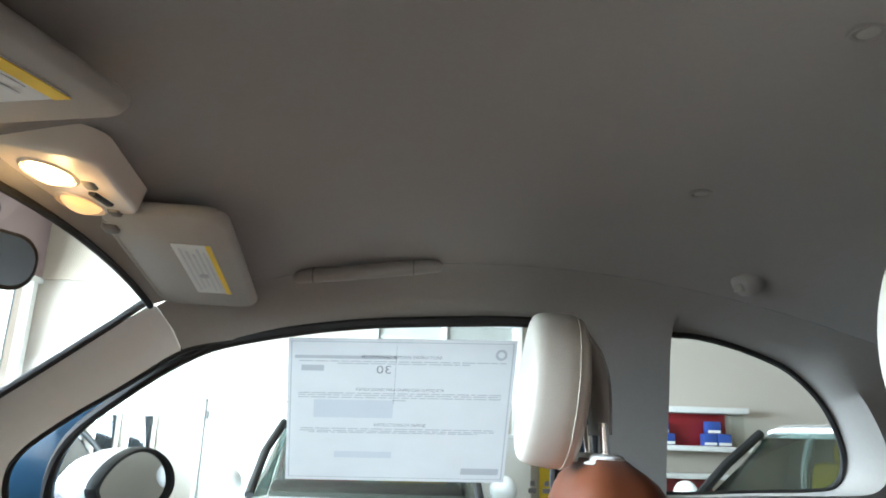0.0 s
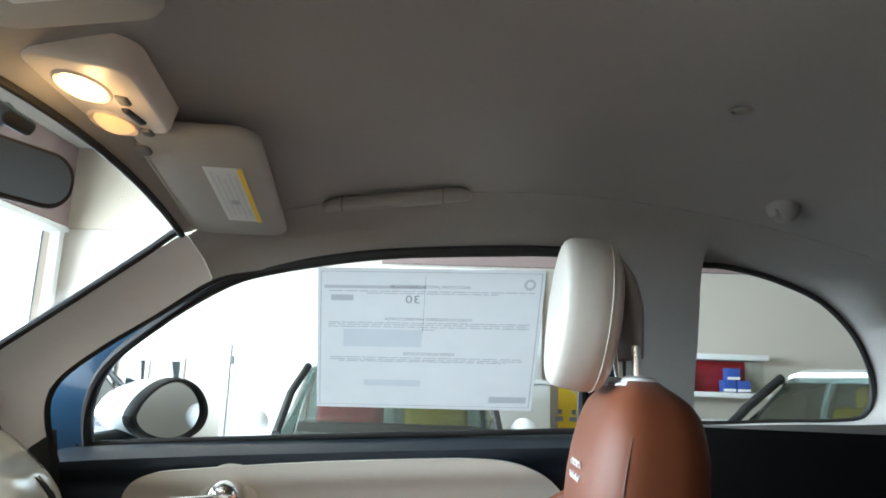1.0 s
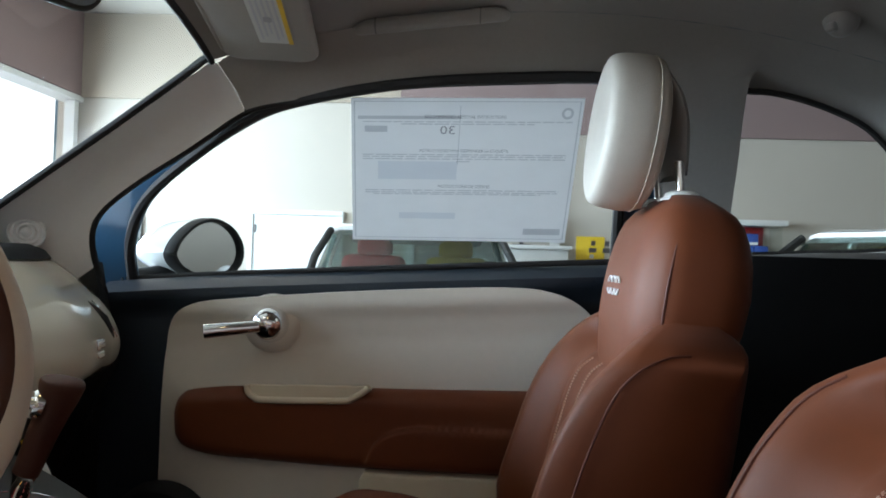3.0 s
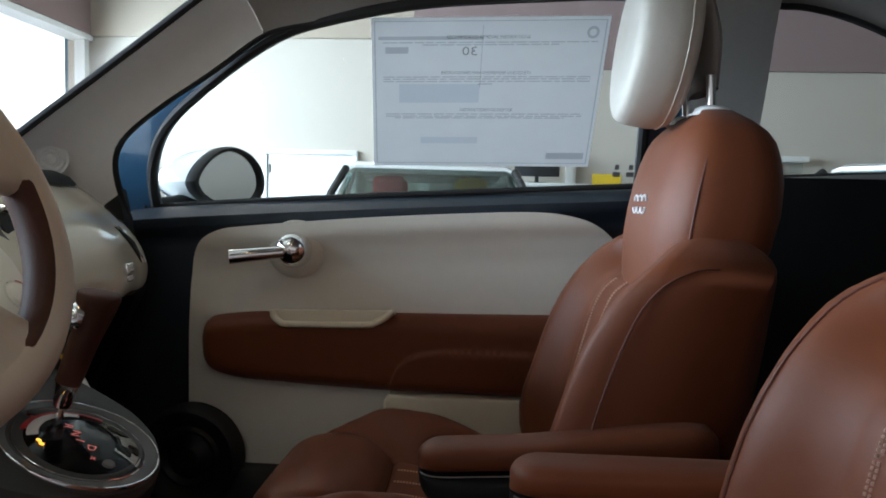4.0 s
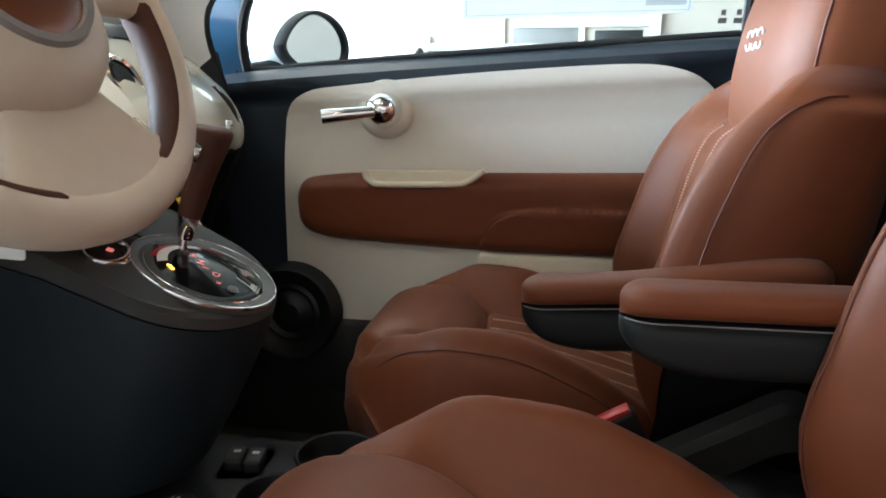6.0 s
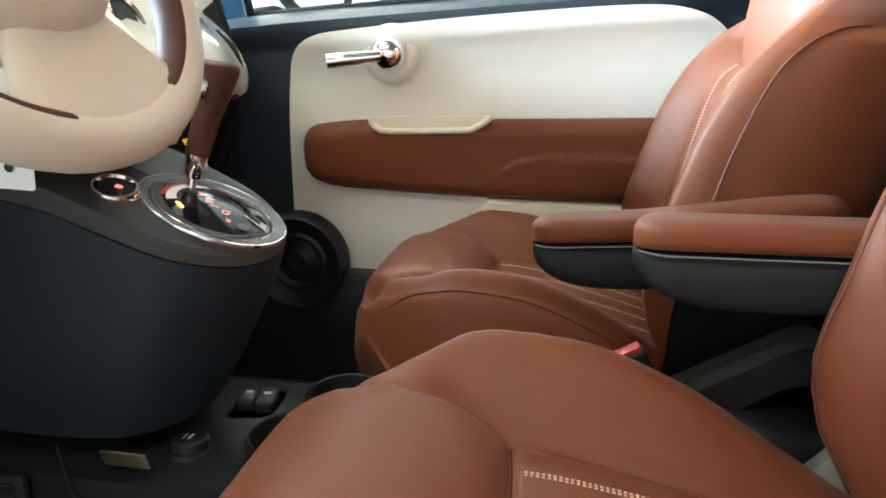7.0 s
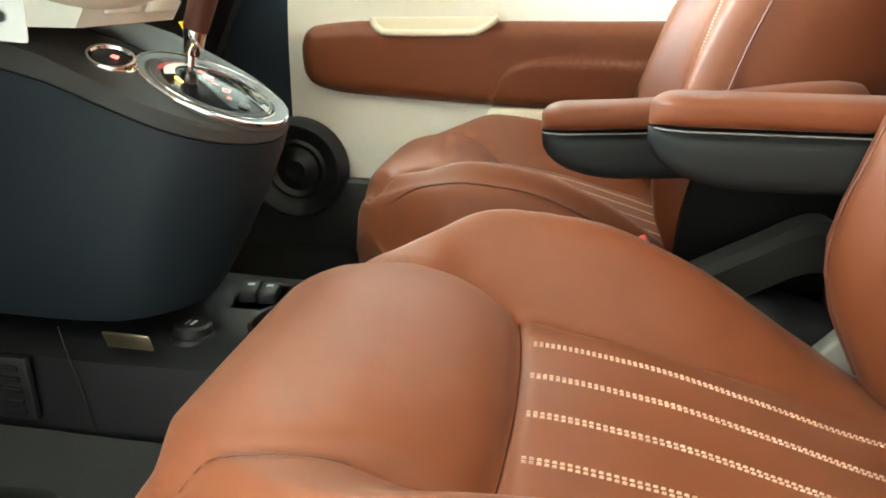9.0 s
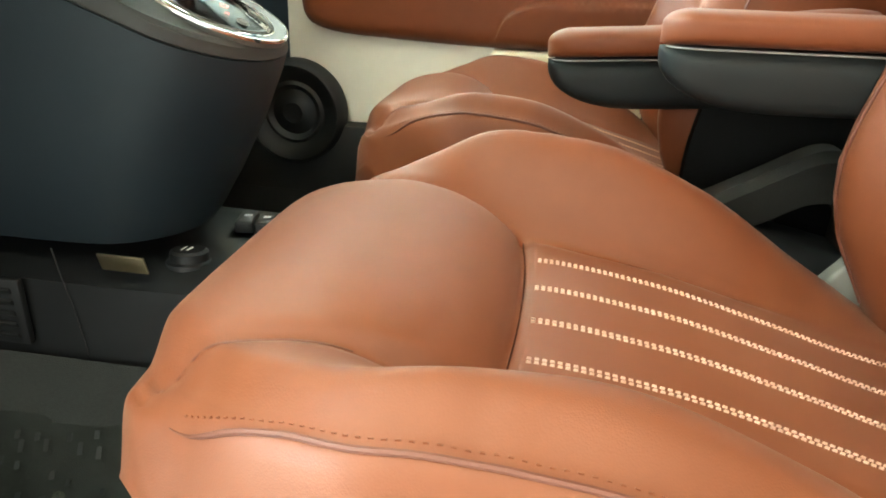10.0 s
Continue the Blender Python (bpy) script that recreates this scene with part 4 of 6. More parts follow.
    for s in (-1, 1):
        part("post", moved(tube([(0.206, s * 0.058, 1.16), (0.213, s * 0.058, 1.09)], 0.0065, 12), lean), CHROME, rest, "chrome post")
        part("post_collar", moved(revolve([(0.0, 0.014), (0.016, 0.014), (0.022, 0.011), (0.024, 0.005), (0.030, 0.003), (0.032, 0.0)], Matrix.Translation((0.212, s * 0.058, 1.105)), 24), lean), PILLAR, seat, "pale plastic collar")
    return seat


driver = car_seat((0, -0.27, 0), "driver's tan leather car seat with pale double stitching", -1.5, 0.112, 0.135, nose=1.035, crest=0.010, emblem=False, piped=0.84, pad_back=0.062)
passenger = car_seat((-0.075, 0.322, 0), "passenger tan leather car seat with round ivory headrest", 2.2, 0.049, 0.003, nose=0.84, wide=0.91)


def armrest(at, label, lift, rise=0.0):
    """Padded arm on a moulded base, nose at x = 0."""
    rest = thing("armrest", at, label, "armrest", "front seat armrests")
    rest.rotation_euler = (0, radians(-lift), 0)
    xs = [0.0, 0.001, 0.004, 0.008, 0.013, 0.019, 0.026, 0.035, 0.05, 0.07, 0.095, 0.13, 0.17, 0.21, 0.25, 0.28, 0.31, 0.33, 0.338, 0.34]
    def nose(x, r):
        a = math.sqrt(max(0.0, 1 - (1 - min(1.0, x / r)) ** 2))
        b = math.sqrt(max(0.0, 1 - (1 - min(1.0, (0.34 - x) / 0.02)) ** 2))
        return max(0.04, a) * max(0.3, b)
    def section(x, w, z0, z1, n):
        loop = []
        for i in range(28):
            a = 2 * math.pi * i / 28
            c, s = math.cos(a), math.sin(a)
            r = (abs(c) ** n + abs(s) ** n) ** (-1 / n)
            loop.append((x, w * c * r, (z0 + z1) / 2 + (z1 - z0) / 2 * s * r))
        return loop
    pad, base = [], []
    for x in xs:
        k = nose(x, 0.034)
        pad.append(section(x, 0.0325 * k, 0.0012, 0.0012 + (0.030 + rise * ease(0.10, 0.30, x)) * (0.55 + 0.45 * nose(x, 0.028)), 3.4))
        deep = 0.010 + 0.046 * math.sqrt(max(0.0, 1 - (1 - min(1.0, x / 0.095)) ** 2)) - 0.004 * ease(0.12, 0.3, x)
        base.append(section(x, 0.031 * nose(x, 0.040), -deep, -0.0008, 3.6))
    part("arm_pad", loft(pad), LEATHER, rest, "tan leather arm pad", 60)
    part("arm_base", loft(base), ARM_PLASTIC, rest, "dark grey plastic arm base", 60)
    part("arm_seam", tube([(x, -0.0318 * nose(x, 0.034), 0.0) for x in xs[2:-2]], 0.0010, 6), GREY_PLASTIC, rest)
    return rest


armrest((-0.150, 0.100, 0.672), "folded-down passenger armrest of tan leather on grey plastic", 4.0, 0.014)
armrest((-0.048, -0.035, 0.708), "folded-down driver armrest of tan leather on grey plastic", 0.5)

# ---- dashboard, console and controls ----
DASH = [(-0.80, 1.004), (-0.76, 0.982), (-0.722, 0.954), (-0.690, 0.925), (-0.665, 0.895), (-0.650, 0.862), (-0.648, 0.838), (-0.655, 0.815), (-0.680, 0.801), (-0.73, 0.795)]


def dash_x(x, y):
    return x - 0.040 * ease(0.32, 0.52, y) - 0.10 * ease(0.50, 0.575, y) ** 2


dash = thing("dashboard", (-0.85, 0.0, 0.3), "glossy ivory dashboard band under a dark top pad", "dashboard")
profile = [tuple(p[:2]) for p in smooth_line(DASH, 4)]
wpart("fascia", thicken(grid(lambda y, k: (dash_x(profile[k][0], y), y, profile[k][1]), steps(-0.60, 0.575, 48), range(len(profile))), (-0.05, 0, 0)), IVORY_GLOSS, dash, "glossy ivory fascia")
wpart("top_pad", grid(lambda y, k: (dash_x((-0.775, -0.79, -0.82, -0.88, -1.02, -1.24)[k], y), y, (0.994, 1.010, 1.020, 1.016, 0.985, 0.955)[k]), steps(-0.60, 0.585, 30), range(6)), CHARCOAL, dash, "dark soft top pad")
wpart("lower_dash", grid(lambda y, k: (dash_x((-0.70, -0.74, -0.80, -0.86, -0.90, -1.1)[k], y), y, (0.798, 0.76, 0.66, 0.52, 0.42, 0.34)[k]), steps(-0.62, 0.61, 24), range(6)), BLACK, dash, "black lower dash")
wpart("end_cap", thicken(([Vector((-0.78, 0.578, 0.99)), Vector((-0.74, 0.578, 0.80)), Vector((-0.92, 0.578, 0.45)), Vector((-1.2, 0.578, 0.45)), Vector((-1.2, 0.578, 0.98))], [(0, 1, 2, 3, 4)]), (0, 0.03, 0)), BLACK, dash)
# round air vents and a slim chrome vent edge
for vy, vz in ((0.176, 0.930), (-0.12, 0.930)):
    m = pose(-0.700, vy, vz, 0, 62, 0)
    vent = wpart("air_vent", revolve([(0.0, 0.004), (0.020, 0.006), (0.026, 0.0)], m, 28), BLACK, dash)
    wpart("vent_ring", revolve([(0.026, -0.004), (0.027, 0.006), (0.031, 0.009), (0.035, 0.006), (0.036, -0.004)], m, 32), CHROME, vent, "chrome ring")
wpart("vent_slit", tube([(dash_x(x, 0.463 + 0.006 * k) + 0.0005, 0.463 + 0.006 * k, z) for k, (x, z) in enumerate(((-0.690, 0.925), (-0.676, 0.909), (-0.665, 0.895), (-0.657, 0.879), (-0.650, 0.862)))], lambda s: 0.001 + 0.007 * math.sin(3.1416 * s), 8), RUBBER, dash, "dark vent slit")
wpart("chrome_edge", tube([(dash_x(x, 0.476 + 0.006 * k) + 0.001, 0.476 + 0.006 * k, z) for k, (x, z) in enumerate(((-0.690, 0.925), (-0.676, 0.909), (-0.665, 0.895), (-0.657, 0.879), (-0.650, 0.862)))], 0.0022, 8), CHROME, dash, "slim chrome trim")
for k in range(4):
    by = 0.390 + 0.0095 * k
    wpart("badge", rbox((0.004, 0.0072, 0.017 if k == 0 else 0.013), pose(dash_x(-0.6485, by), by, 0.861, 0, -8, -14), 0.0016, 3), CHROME, dash, "chrome badge mark")
for k in range(3):
    by = 0.393 + 0.0105 * k
    wpart("badge_bar", rbox((0.004, 0.0085, 0.009), pose(dash_x(-0.6475, by), by, 0.844, 0, -4, -14), 0.0016, 3), CHROME, dash, "chrome badge mark")

# ivory switch panel of the centre stack
stack = thing("centre_stack", (-0.6, 0.0, 0.77), "ivory control panel with round buttons above the gear console", "control panel")
face = [(0.0, 0.0), (0.006, 0.018), (-0.006, 0.06), (-0.045, 0.12), (-0.085, 0.165)]
wpart("panel", loft([[(-0.548 + fx - dpt - (0.012 if y > 0.036 else 0.004 if y > 0.02 else 0), y, 0.786 + fz) for y in (-0.135, -0.128, 0.022, 0.034, 0.040)] + [(-0.75, 0.040, 0.786 + fz), (-0.75, -0.135, 0.786 + fz)] for (fx, fz), dpt in zip(face, (0.006, 0, 0, 0, 0.004))]), IVORY, stack, "ivory plastic panel", 30)
for k, (ky, kz, kx, kr) in enumerate(((-0.105, 0.868, -0.579, 0.020), (-0.045, 0.868, -0.579, 0.008), (0.012, 0.868, -0.579, 0.018))):
    m = pose(kx, ky, kz, 0, 58, 0)
    knob = wpart("knob", revolve([(0.0, 0.010), (kr * 0.7, 0.010), (kr * 0.82, 0.007), (kr * 0.86, 0.0)], m, 28), IVORY if k != 1 else RED, stack, "red hazard button" if k == 1 else "ivory round knob")
    wpart("knob_ring", revolve([(kr * 0.88, 0.0), (kr * 0.9, 0.007), (kr, 0.008), (kr * 1.08, 0.003), (kr * 1.1, -0.004)], m, 32), CHROME, knob)
for k in range(2):
    wpart("rocker", rbox((0.012, 0.055, 0.02), pose(-0.547, -0.075 + 0.07 * k, 0.806, 0, 0, 0), 0.004), IVORY, stack)

# gear console
console = thing("gear_console", (-0.6, 0.0, 0.44), "bulky charcoal gear console with a chrome selector ring", "console")


def top_z(x):
    return spline([(-1.0, 0.80), (-0.68, 0.783), (-0.60, 0.765), (-0.57, 0.752), (-0.42, 0.684), (-0.38, 0.668)], x)


def console_outline(n=20):
    out = [(-0.95, 0.128), (-0.85, 0.128), (-0.75, 0.128), (-0.65, 0.128), (-0.60, 0.127), (-0.55, 0.124)]
    arc = [(-0.527 + 0.098 * math.sin(a), 0.121 * math.cos(a)) for a in steps(0.12, math.pi - 0.12, n)]
    return out + arc + [(x, -y) for x, y in reversed(out)]


loops = []
for s, shift, wid in ((0.0, -0.098, 0.78), (0.06, -0.088, 0.82), (0.3, -0.058, 0.91), (0.6, -0.026, 0.98), (0.82, -0.006, 1.0), (0.9, -0.001, 1.0), (0.905, -0.004, 0.985), (0.91, 0.0, 1.0), (0.96, -0.001, 0.995), (0.985, -0.005, 0.975), (1.0, -0.014, 0.93)):
    loop = []
    for x, y in console_outline():
        k = ease(-0.75, -0.45, x)
        zb = 0.475
        loop.append((x + shift * k, y * wid, zb + s * (top_z(x) - zb)))
    loops.append(loop)
for k in (0.75, 0.5, 0.25, 0.02):
    loops.append([(x - 0.014 * ease(-0.75, -0.45, x), y * 0.93 * k, top_z(x - 0.014 * ease(-0.75, -0.45, x))) for x, y in console_outline()])
# the console's plastic, paler and warmer to hold the light on its top
TOP_SHELL_LIT = material("console_plastic_top_lit", (0.036, 0.035, 0.032), 0.6, vary=0.1, scale=30, bump=0.25, bump_scale=900)
body = wpart("console_body", loft(loops[:7], caps=False), CHARCOAL, console, "charcoal soft plastic body", 30)
wpart("console_top_shell", loft(loops[6:], caps=False), TOP_SHELL_LIT, console, "charcoal upper shell, lightened for light from above", 30)
# sloping frame for the selector: its own pose
SEL = Matrix.Translation((-0.499, -0.002, 0.7165)) @ Matrix.Rotation(math.atan2(0.068, 0.15), 4, "Y") @ Matrix.Scale(0.965, 4)
BEZEL = material("bezel_plastic", (0.075, 0.072, 0.068), 0.45, vary=0.06, scale=40, bump=0.15, bump_scale=900)
well = wpart("selector_bezel", revolve([(0.0845, -0.004), (0.0845, 0.002), (0.082, 0.0045), (0.073, 0.003), (0.0695, 0.002), (0.068, -0.004)], SEL, 64), BEZEL, console, "grey selector bezel")
wpart("selector_ring", revolve([(0.0826, 0.003), (0.0832, 0.0052), (0.0846, 0.0050), (0.0852, 0.0032), (0.0852, 0.0015)], SEL, 72), CHROME, console, "chrome ring")
gate_mat = material("gloss_black", (0.006, 0.006, 0.007), 0.12, vary=0.05, spec=0.2)
gate = wpart("gate_plate", revolve([(0.0, 0.011), (0.033, 0.009), (0.055, 0.004), (0.0685, -0.001)], SEL, 48), gate_mat, console, "glossy black gate plate")
amber = glow("amber_light", (1.0, 0.45, 0.05), 5.0)
pink = glow("selector_letters", (1.0, 0.25, 0.22), 0.5)
silver = material("satin_silver", (0.62, 0.62, 0.60), 0.22, 1.0, vary=0.05, scale=80)


def on_gate(r, a, lift=0.0008):
    return SEL @ Vector((r * math.cos(a), r * math.sin(a), spline([(0.0, 0.011), (0.033, 0.009), (0.055, 0.004), (0.0685, -0.001)], r) + lift))


def gate_band(a0, a1, r0, r1, lift=0.0008):
    return thicken(grid(lambda a, r: on_gate(r, radians(a), lift), steps(a0, a1, 16), steps(r0, r1, 3)), (0, 0, 0.0006))


wpart("gate_red", gate_band(208, 100, 0.0555, 0.0665), RED, gate, "red gate marking")
wpart("gate_pale", gate_band(222, 128, 0.044, 0.055), PILLAR, gate, "pale gate marking")
wpart("gate_slot", gate_band(97, 8, 0.036, 0.0655), silver, gate, "silver gate plate")
for a0, a1, r0, r1 in ((84, 66, 0.040, 0.052), (72, 60, 0.046, 0.058), (40, 26, 0.050, 0.062), (30, 14, 0.038, 0.054), (56, 18, 0.0365, 0.041)):
    wpart("gate_notch", gate_band(a0, a1, r0, r1, 0.0018), gate_mat, gate, "black gate notch")
for ch, gx, gy in (("R", -0.022, 0.004), ("N", -0.008, -0.003), ("I", 0.003, -0.011), ("D", 0.018, -0.013), ("x", 0.030, -0.025)):
    r, a = math.hypot(gx, gy), math.atan2(gy, gx)
    lettering(ch, 0.013 if ch != "x" else 0.011, Matrix.Translation(on_gate(r, a, 0.0012)) @ SEL.to_3x3().to_4x4() @ pose(0, 0, 0, 0, 8, -68), pink, "selector_letter", gate)
for da in (0.0, 0.010):
    wpart("indicator", rbox((0.005, 0.003, 0.0015), Matrix.Translation(on_gate(0.046, radians(236) + da * 14, 0.001)) @ SEL.to_3x3().to_4x4(), 0.0005), amber, gate, "lit amber mark")
wpart("gate_button", revolve([(0.0, 0.003), (0.006, 0.0025), (0.007, 0.0)], Matrix.Translation(on_gate(0.048, radians(-22), 0.0)) @ SEL.to_3x3().to_4x4(), 18), GREY_PLASTIC, gate)
wpart("gate_rim", revolve([(0.0680, 0.001), (0.0688, 0.0034), (0.0698, 0.0026)], SEL, 64), CHROME, gate, "thin chrome edge")
# sport button ahead of the ring
m = Matrix.Translation((-0.566, -0.074, 0.754)) @ Matrix.Rotation(radians(16), 4, "X") @ Matrix.Rotation(radians(20), 4, "Y")
button = wpart("round_button", revolve([(0.0, 0.003), (0.016, 0.001), (0.019, -0.004)], m, 32), BLACK, console)
wpart("button_ring", revolve([(0.0185, 0.001), (0.0198, 0.004), (0.0222, 0.004), (0.0238, 0.001), (0.024, -0.006)], m, 40), CHROME, button, "chrome ring")
wpart("button_mark", rbox((0.007, 0.005, 0.001), m @ pose(0.004, 0.0, 0.004), 0.0003), pink, button, "small red symbol")

# gear lever
DARK_HIDE = material("dark_brown_leather", (0.075, 0.026, 0.016), 0.6, spec=0.3, vary=0.08, scale=30, bump=0.1, bump_scale=700, voro=True)
gear = thing("gear_lever", (-0.533, 0.012, 0.73), "automatic gear lever with brown leather grip and chrome stem", "gear lever")
wpart("stem", tube([(-0.537, 0.014, 0.722), (-0.531, 0.018, 0.757)], 0.0055, 12), CHROME, gear, "chrome stem")
wpart("stem_foot", revolve([(0.0, 0.014), (0.010, 0.012), (0.014, 0.0)], pose(-0.537, 0.014, 0.722), 20), gate_mat, gear)
wpart("collar", tube([(-0.531, 0.018, 0.751), (-0.529, 0.018, 0.757), (-0.524, 0.019, 0.779)], lambda s: 0.0085 + 0.0042 * s, 20), CHROME, gear, "chrome collar")
grip_path = smooth_line([(-0.5245, 0.019, 0.777), (-0.517, 0.020, 0.797), (-0.508, 0.020, 0.820), (-0.499, 0.020, 0.840), (-0.493, 0.020, 0.856), (-0.490, 0.020, 0.868), (-0.488, 0.020, 0.8745), (-0.4875, 0.020, 0.877)], 4)
wpart("grip", tube(grip_path, lambda s: spline([(0, 0.0132), (0.25, 0.0150), (0.45, 0.0168), (0.6, 0.0200), (0.75, 0.0222), (0.86, 0.0212), (0.94, 0.0160), (0.98, 0.0100), (1.0, 0.004)], s), 24), DARK_HIDE, gear, "brown leather grip", 60)
wpart("grip_button", revolve([(0.0, 0.006), (0.006, 0.0055), (0.007, 0.003), (0.012, 0.004), (0.0145, 0.001), (0.015, -0.006)], pose(-0.509, 0.004, 0.853, 72, 0, -42), 28), CHROME, gear, "chrome release button")

# steering wheel
COPPER = material("copper_lacquer", (0.22, 0.065, 0.02), 0.25, 0.3, vary=0.06, scale=20, coat=0.4)
RING_GREY = material("satin_grey", (0.36, 0.35, 0.33), 0.3, 0.3, vary=0.04, scale=40)
WHEEL = Matrix.Translation((-0.505, -0.26, 0.98)) @ Matrix.Rotation(radians(-4.5), 4, "Z") @ Matrix.Rotation(radians(90 - 27), 4, "Y") @ Matrix.Rotation(radians(90), 4, "Z")
wheel = thing("steering_wheel", (-0.505, -0.26, 0.98), "ivory leather steering wheel with brown grip inserts", "steering wheel")


def rim(r, tr, a0, a1, flat=1.0, n=14):
    return grid(lambda a, b: WHEEL @ Vector(((r + tr * math.cos(b)) * math.cos(a), (r + tr * math.cos(b)) * math.sin(a), tr * flat * math.sin(b))), steps(a0, a1, 60), steps(0, 2 * math.pi, n))


wpart("rim", rim(0.1715, 0.0195, 0, 2 * math.pi, 0.95), HIDE_WARM_LIT, wheel, "ivory leather rim", 80)


def wheel_plate(a0, a1, r0, r1, flare):
    """A spoke between two angles, widening at hub and rim."""
    mid, half, loops = radians(a0 + a1) / 2, radians(a1 - a0) / 2, []
    for r in steps(r0, r1, 12):
        k = (r - r0) / (r1 - r0)
        w = half * (1 + flare * (abs(2 * k - 1) ** 2.5))
        loop = []
        for q in steps(0, 2 * math.pi * 23 / 24, 23):
            c, s = math.cos(q), math.sin(q)
            n = (abs(c) ** 3 + abs(s) ** 3) ** (-1 / 3)
            a = mid + w * c * n
            loop.append(WHEEL @ Vector((r * math.cos(a), r * math.sin(a), -0.006 + 0.008 * k + 0.013 * s * n)))
        loops.append(loop)
    return loft(loops)


wpart("hub_pad", revolve([(0.0, 0.034), (0.05, 0.033), (0.075, 0.028), (0.090, 0.017), (0.097, 0.002), (0.098, -0.02), (0.09, -0.05), (0.0, -0.055)], WHEEL @ pose(0.0, 0.0, 0), 56), HIDE_WARM_LIT, wheel, "round ivory airbag cover")
emblem = wpart("emblem_disc", revolve([(0.0, 0.039), (0.036, 0.038), (0.054, 0.033)], WHEEL @ pose(0.004, 0.006, 0), 40), COPPER, wheel, "glossy copper-brown centre disc")
wpart("emblem_ring", revolve([(0.053, 0.031), (0.055, 0.036), (0.061, 0.036), (0.065, 0.028)], WHEEL @ pose(0.004, 0.006, 0), 44), RING_GREY, wheel, "pale grey ring")
wpart("emblem_badge", revolve([(0.0, 0.042), (0.018, 0.041), (0.021, 0.038), (0.024, 0.041), (0.028, 0.037)], WHEEL @ pose(0.004, 0.006, 0), 32), CHROME, emblem, "plain chrome badge")
for a0, a1 in ((0, 26), (-179, -152)):
    wpart("spoke", wheel_plate(a0, a1, 0.08, 0.172, 0.25), HIDE_WARM_LIT, wheel, "ivory upper spoke", 60)
wpart("spoke", wheel_plate(-113, -50, 0.06, 0.170, 0.10), HIDE_WARM_LIT, wheel, "broad ivory lower spoke", 60)
for a0, a1 in ((-62, 4), (-150, -100)):
    def insert_r(a, b):
        end = min(math.degrees(a) - a0, a1 - math.degrees(a))
        return 0.0178 + 0.0028 * ease(0.0, 3.0, end) * ease(0.0, 0.25, min(b - 1.95, 4.45 - b))

    wpart("grip_insert", grid(lambda a, b: WHEEL @ Vector(((0.1715 + insert_r(a, b) * math.cos(b)) * math.cos(a), (0.1715 + insert_r(a, b) * math.cos(b)) * math.sin(a), insert_r(a, b) * 0.95 * math.sin(b))), [radians(q) for q in steps(a0, a1, 40)], steps(1.95, 4.45, 20)), DARK_HIDE, wheel, "brown leather grip insert", 80)
wpart("column", tube([WHEEL @ Vector((0, 0, -0.05)), WHEEL @ Vector((0, 0.0, -0.12)), WHEEL @ Vector((0, -0.02, -0.30))], lambda s: 0.06 - 0.01 * s, 20, flat=0.8), CHARCOAL, wheel, "charcoal column shroud")

# white tag hanging under the column
tag = thing("paper_tag", (-0.52, -0.21, 0.78), "white paper tag hanging under the steering column", "tag")
wpart("card", prism(round_outline(0.07, 0.034, 0.003), 0.001, pose(-0.568, -0.22, 0.799, 90, 4, 6), 0), PAPER, tag)
wpart("string", tube([(-0.551, -0.221, 0.803), (-0.57, -0.235, 0.85), (-0.60, -0.25, 0.90)], 0.001, 6), PAPER, tag, "thin white string")
wpart("hole", revolve([(0.0, 0.0), (0.004, 0.0)], pose(-0.551, -0.2222, 0.799, 90, 0, 6), 16), BLACK, tag, "dark punched hole")
lab = thing("warning_label", (-0.62, 0.22, 0.8), "yellow and white label on the lower dash", "label")
wpart("label_top", prism(round_outline(0.03, 0.03, 0.002), 0.001, pose(-0.600, 0.145, 0.765, 0, 62, 0), 0), YELLOW, lab, "yellow label")
wpart("label_foot", prism(round_outline(0.024, 0.03, 0.002), 0.001, pose(-0.590, 0.145, 0.738, 0, 62, 0), 0), PAPER, lab, "white label")

# floor console with cup holders
MAT_CLOTH = material("mat_carpet", (0.026, 0.028, 0.026), 0.95, vary=0.3, scale=90, bump=0.8, bump_scale=700)
tunnel = thing("floor_console", (-0.5, 0.0, 0.19), "black floor console with cup holders between the seats", "console")


def circle(cx, cy, r, n=28):
    return [(cx + r * math.cos(2 * math.pi * k / n), cy + r * math.sin(2 * math.pi * k / n)) for k in range(n)]


CUPS = ((-0.425, -0.010, 0.046), (-0.385, 0.100, 0.052))
out = [(-0.90, -0.105), (-0.60, -0.105), (-0.45, -0.098), (-0.20, -0.09), (0.4, -0.08), (0.4, 0.12), (-0.2, 0.15), (-0.45, 0.16), (-0.60, 0.165), (-0.90, 0.165)]


def tunnel_z(x, y):
    return 0.442 + 0.010 * ease(-0.30, 0.1, x) - 0.014 * ease(0.075, 0.105, abs(y - 0.03) - 0.02) + 0.006 * ease(-0.47, -0.42, x)


wpart("console_top", sheet(out, [circle(*c) for c in CUPS], 0.02, lambda x, y: (x, y, tunnel_z(x, y)), lambda x, y: (x, y, tunnel_z(x, y) - 0.012), (1, 2)), BLACK, tunnel, "black plastic tray")
for cx, cy, r in CUPS:
    cup = wpart("cup_holder", revolve([(r * 1.10, 0.002), (r * 1.05, 0.006), (r * 0.99, 0.004), (r * 0.96, -0.008), (r * 0.88, -0.07), (0.0, -0.072)], pose(cx, cy, 0.448), 36), BLACK, tunnel, "black cup holder")
wpart("console_side", joined(*[loft([[(x, y, tunnel_z(x, y)) for x, y in dense(out, 0.04)], [(x, y * 1.04, 0.33) for x, y in dense(out, 0.04)], [(x, y * 1.08, 0.19) for x, y in dense(out, 0.04)]], caps=False)]), BLACK, tunnel)
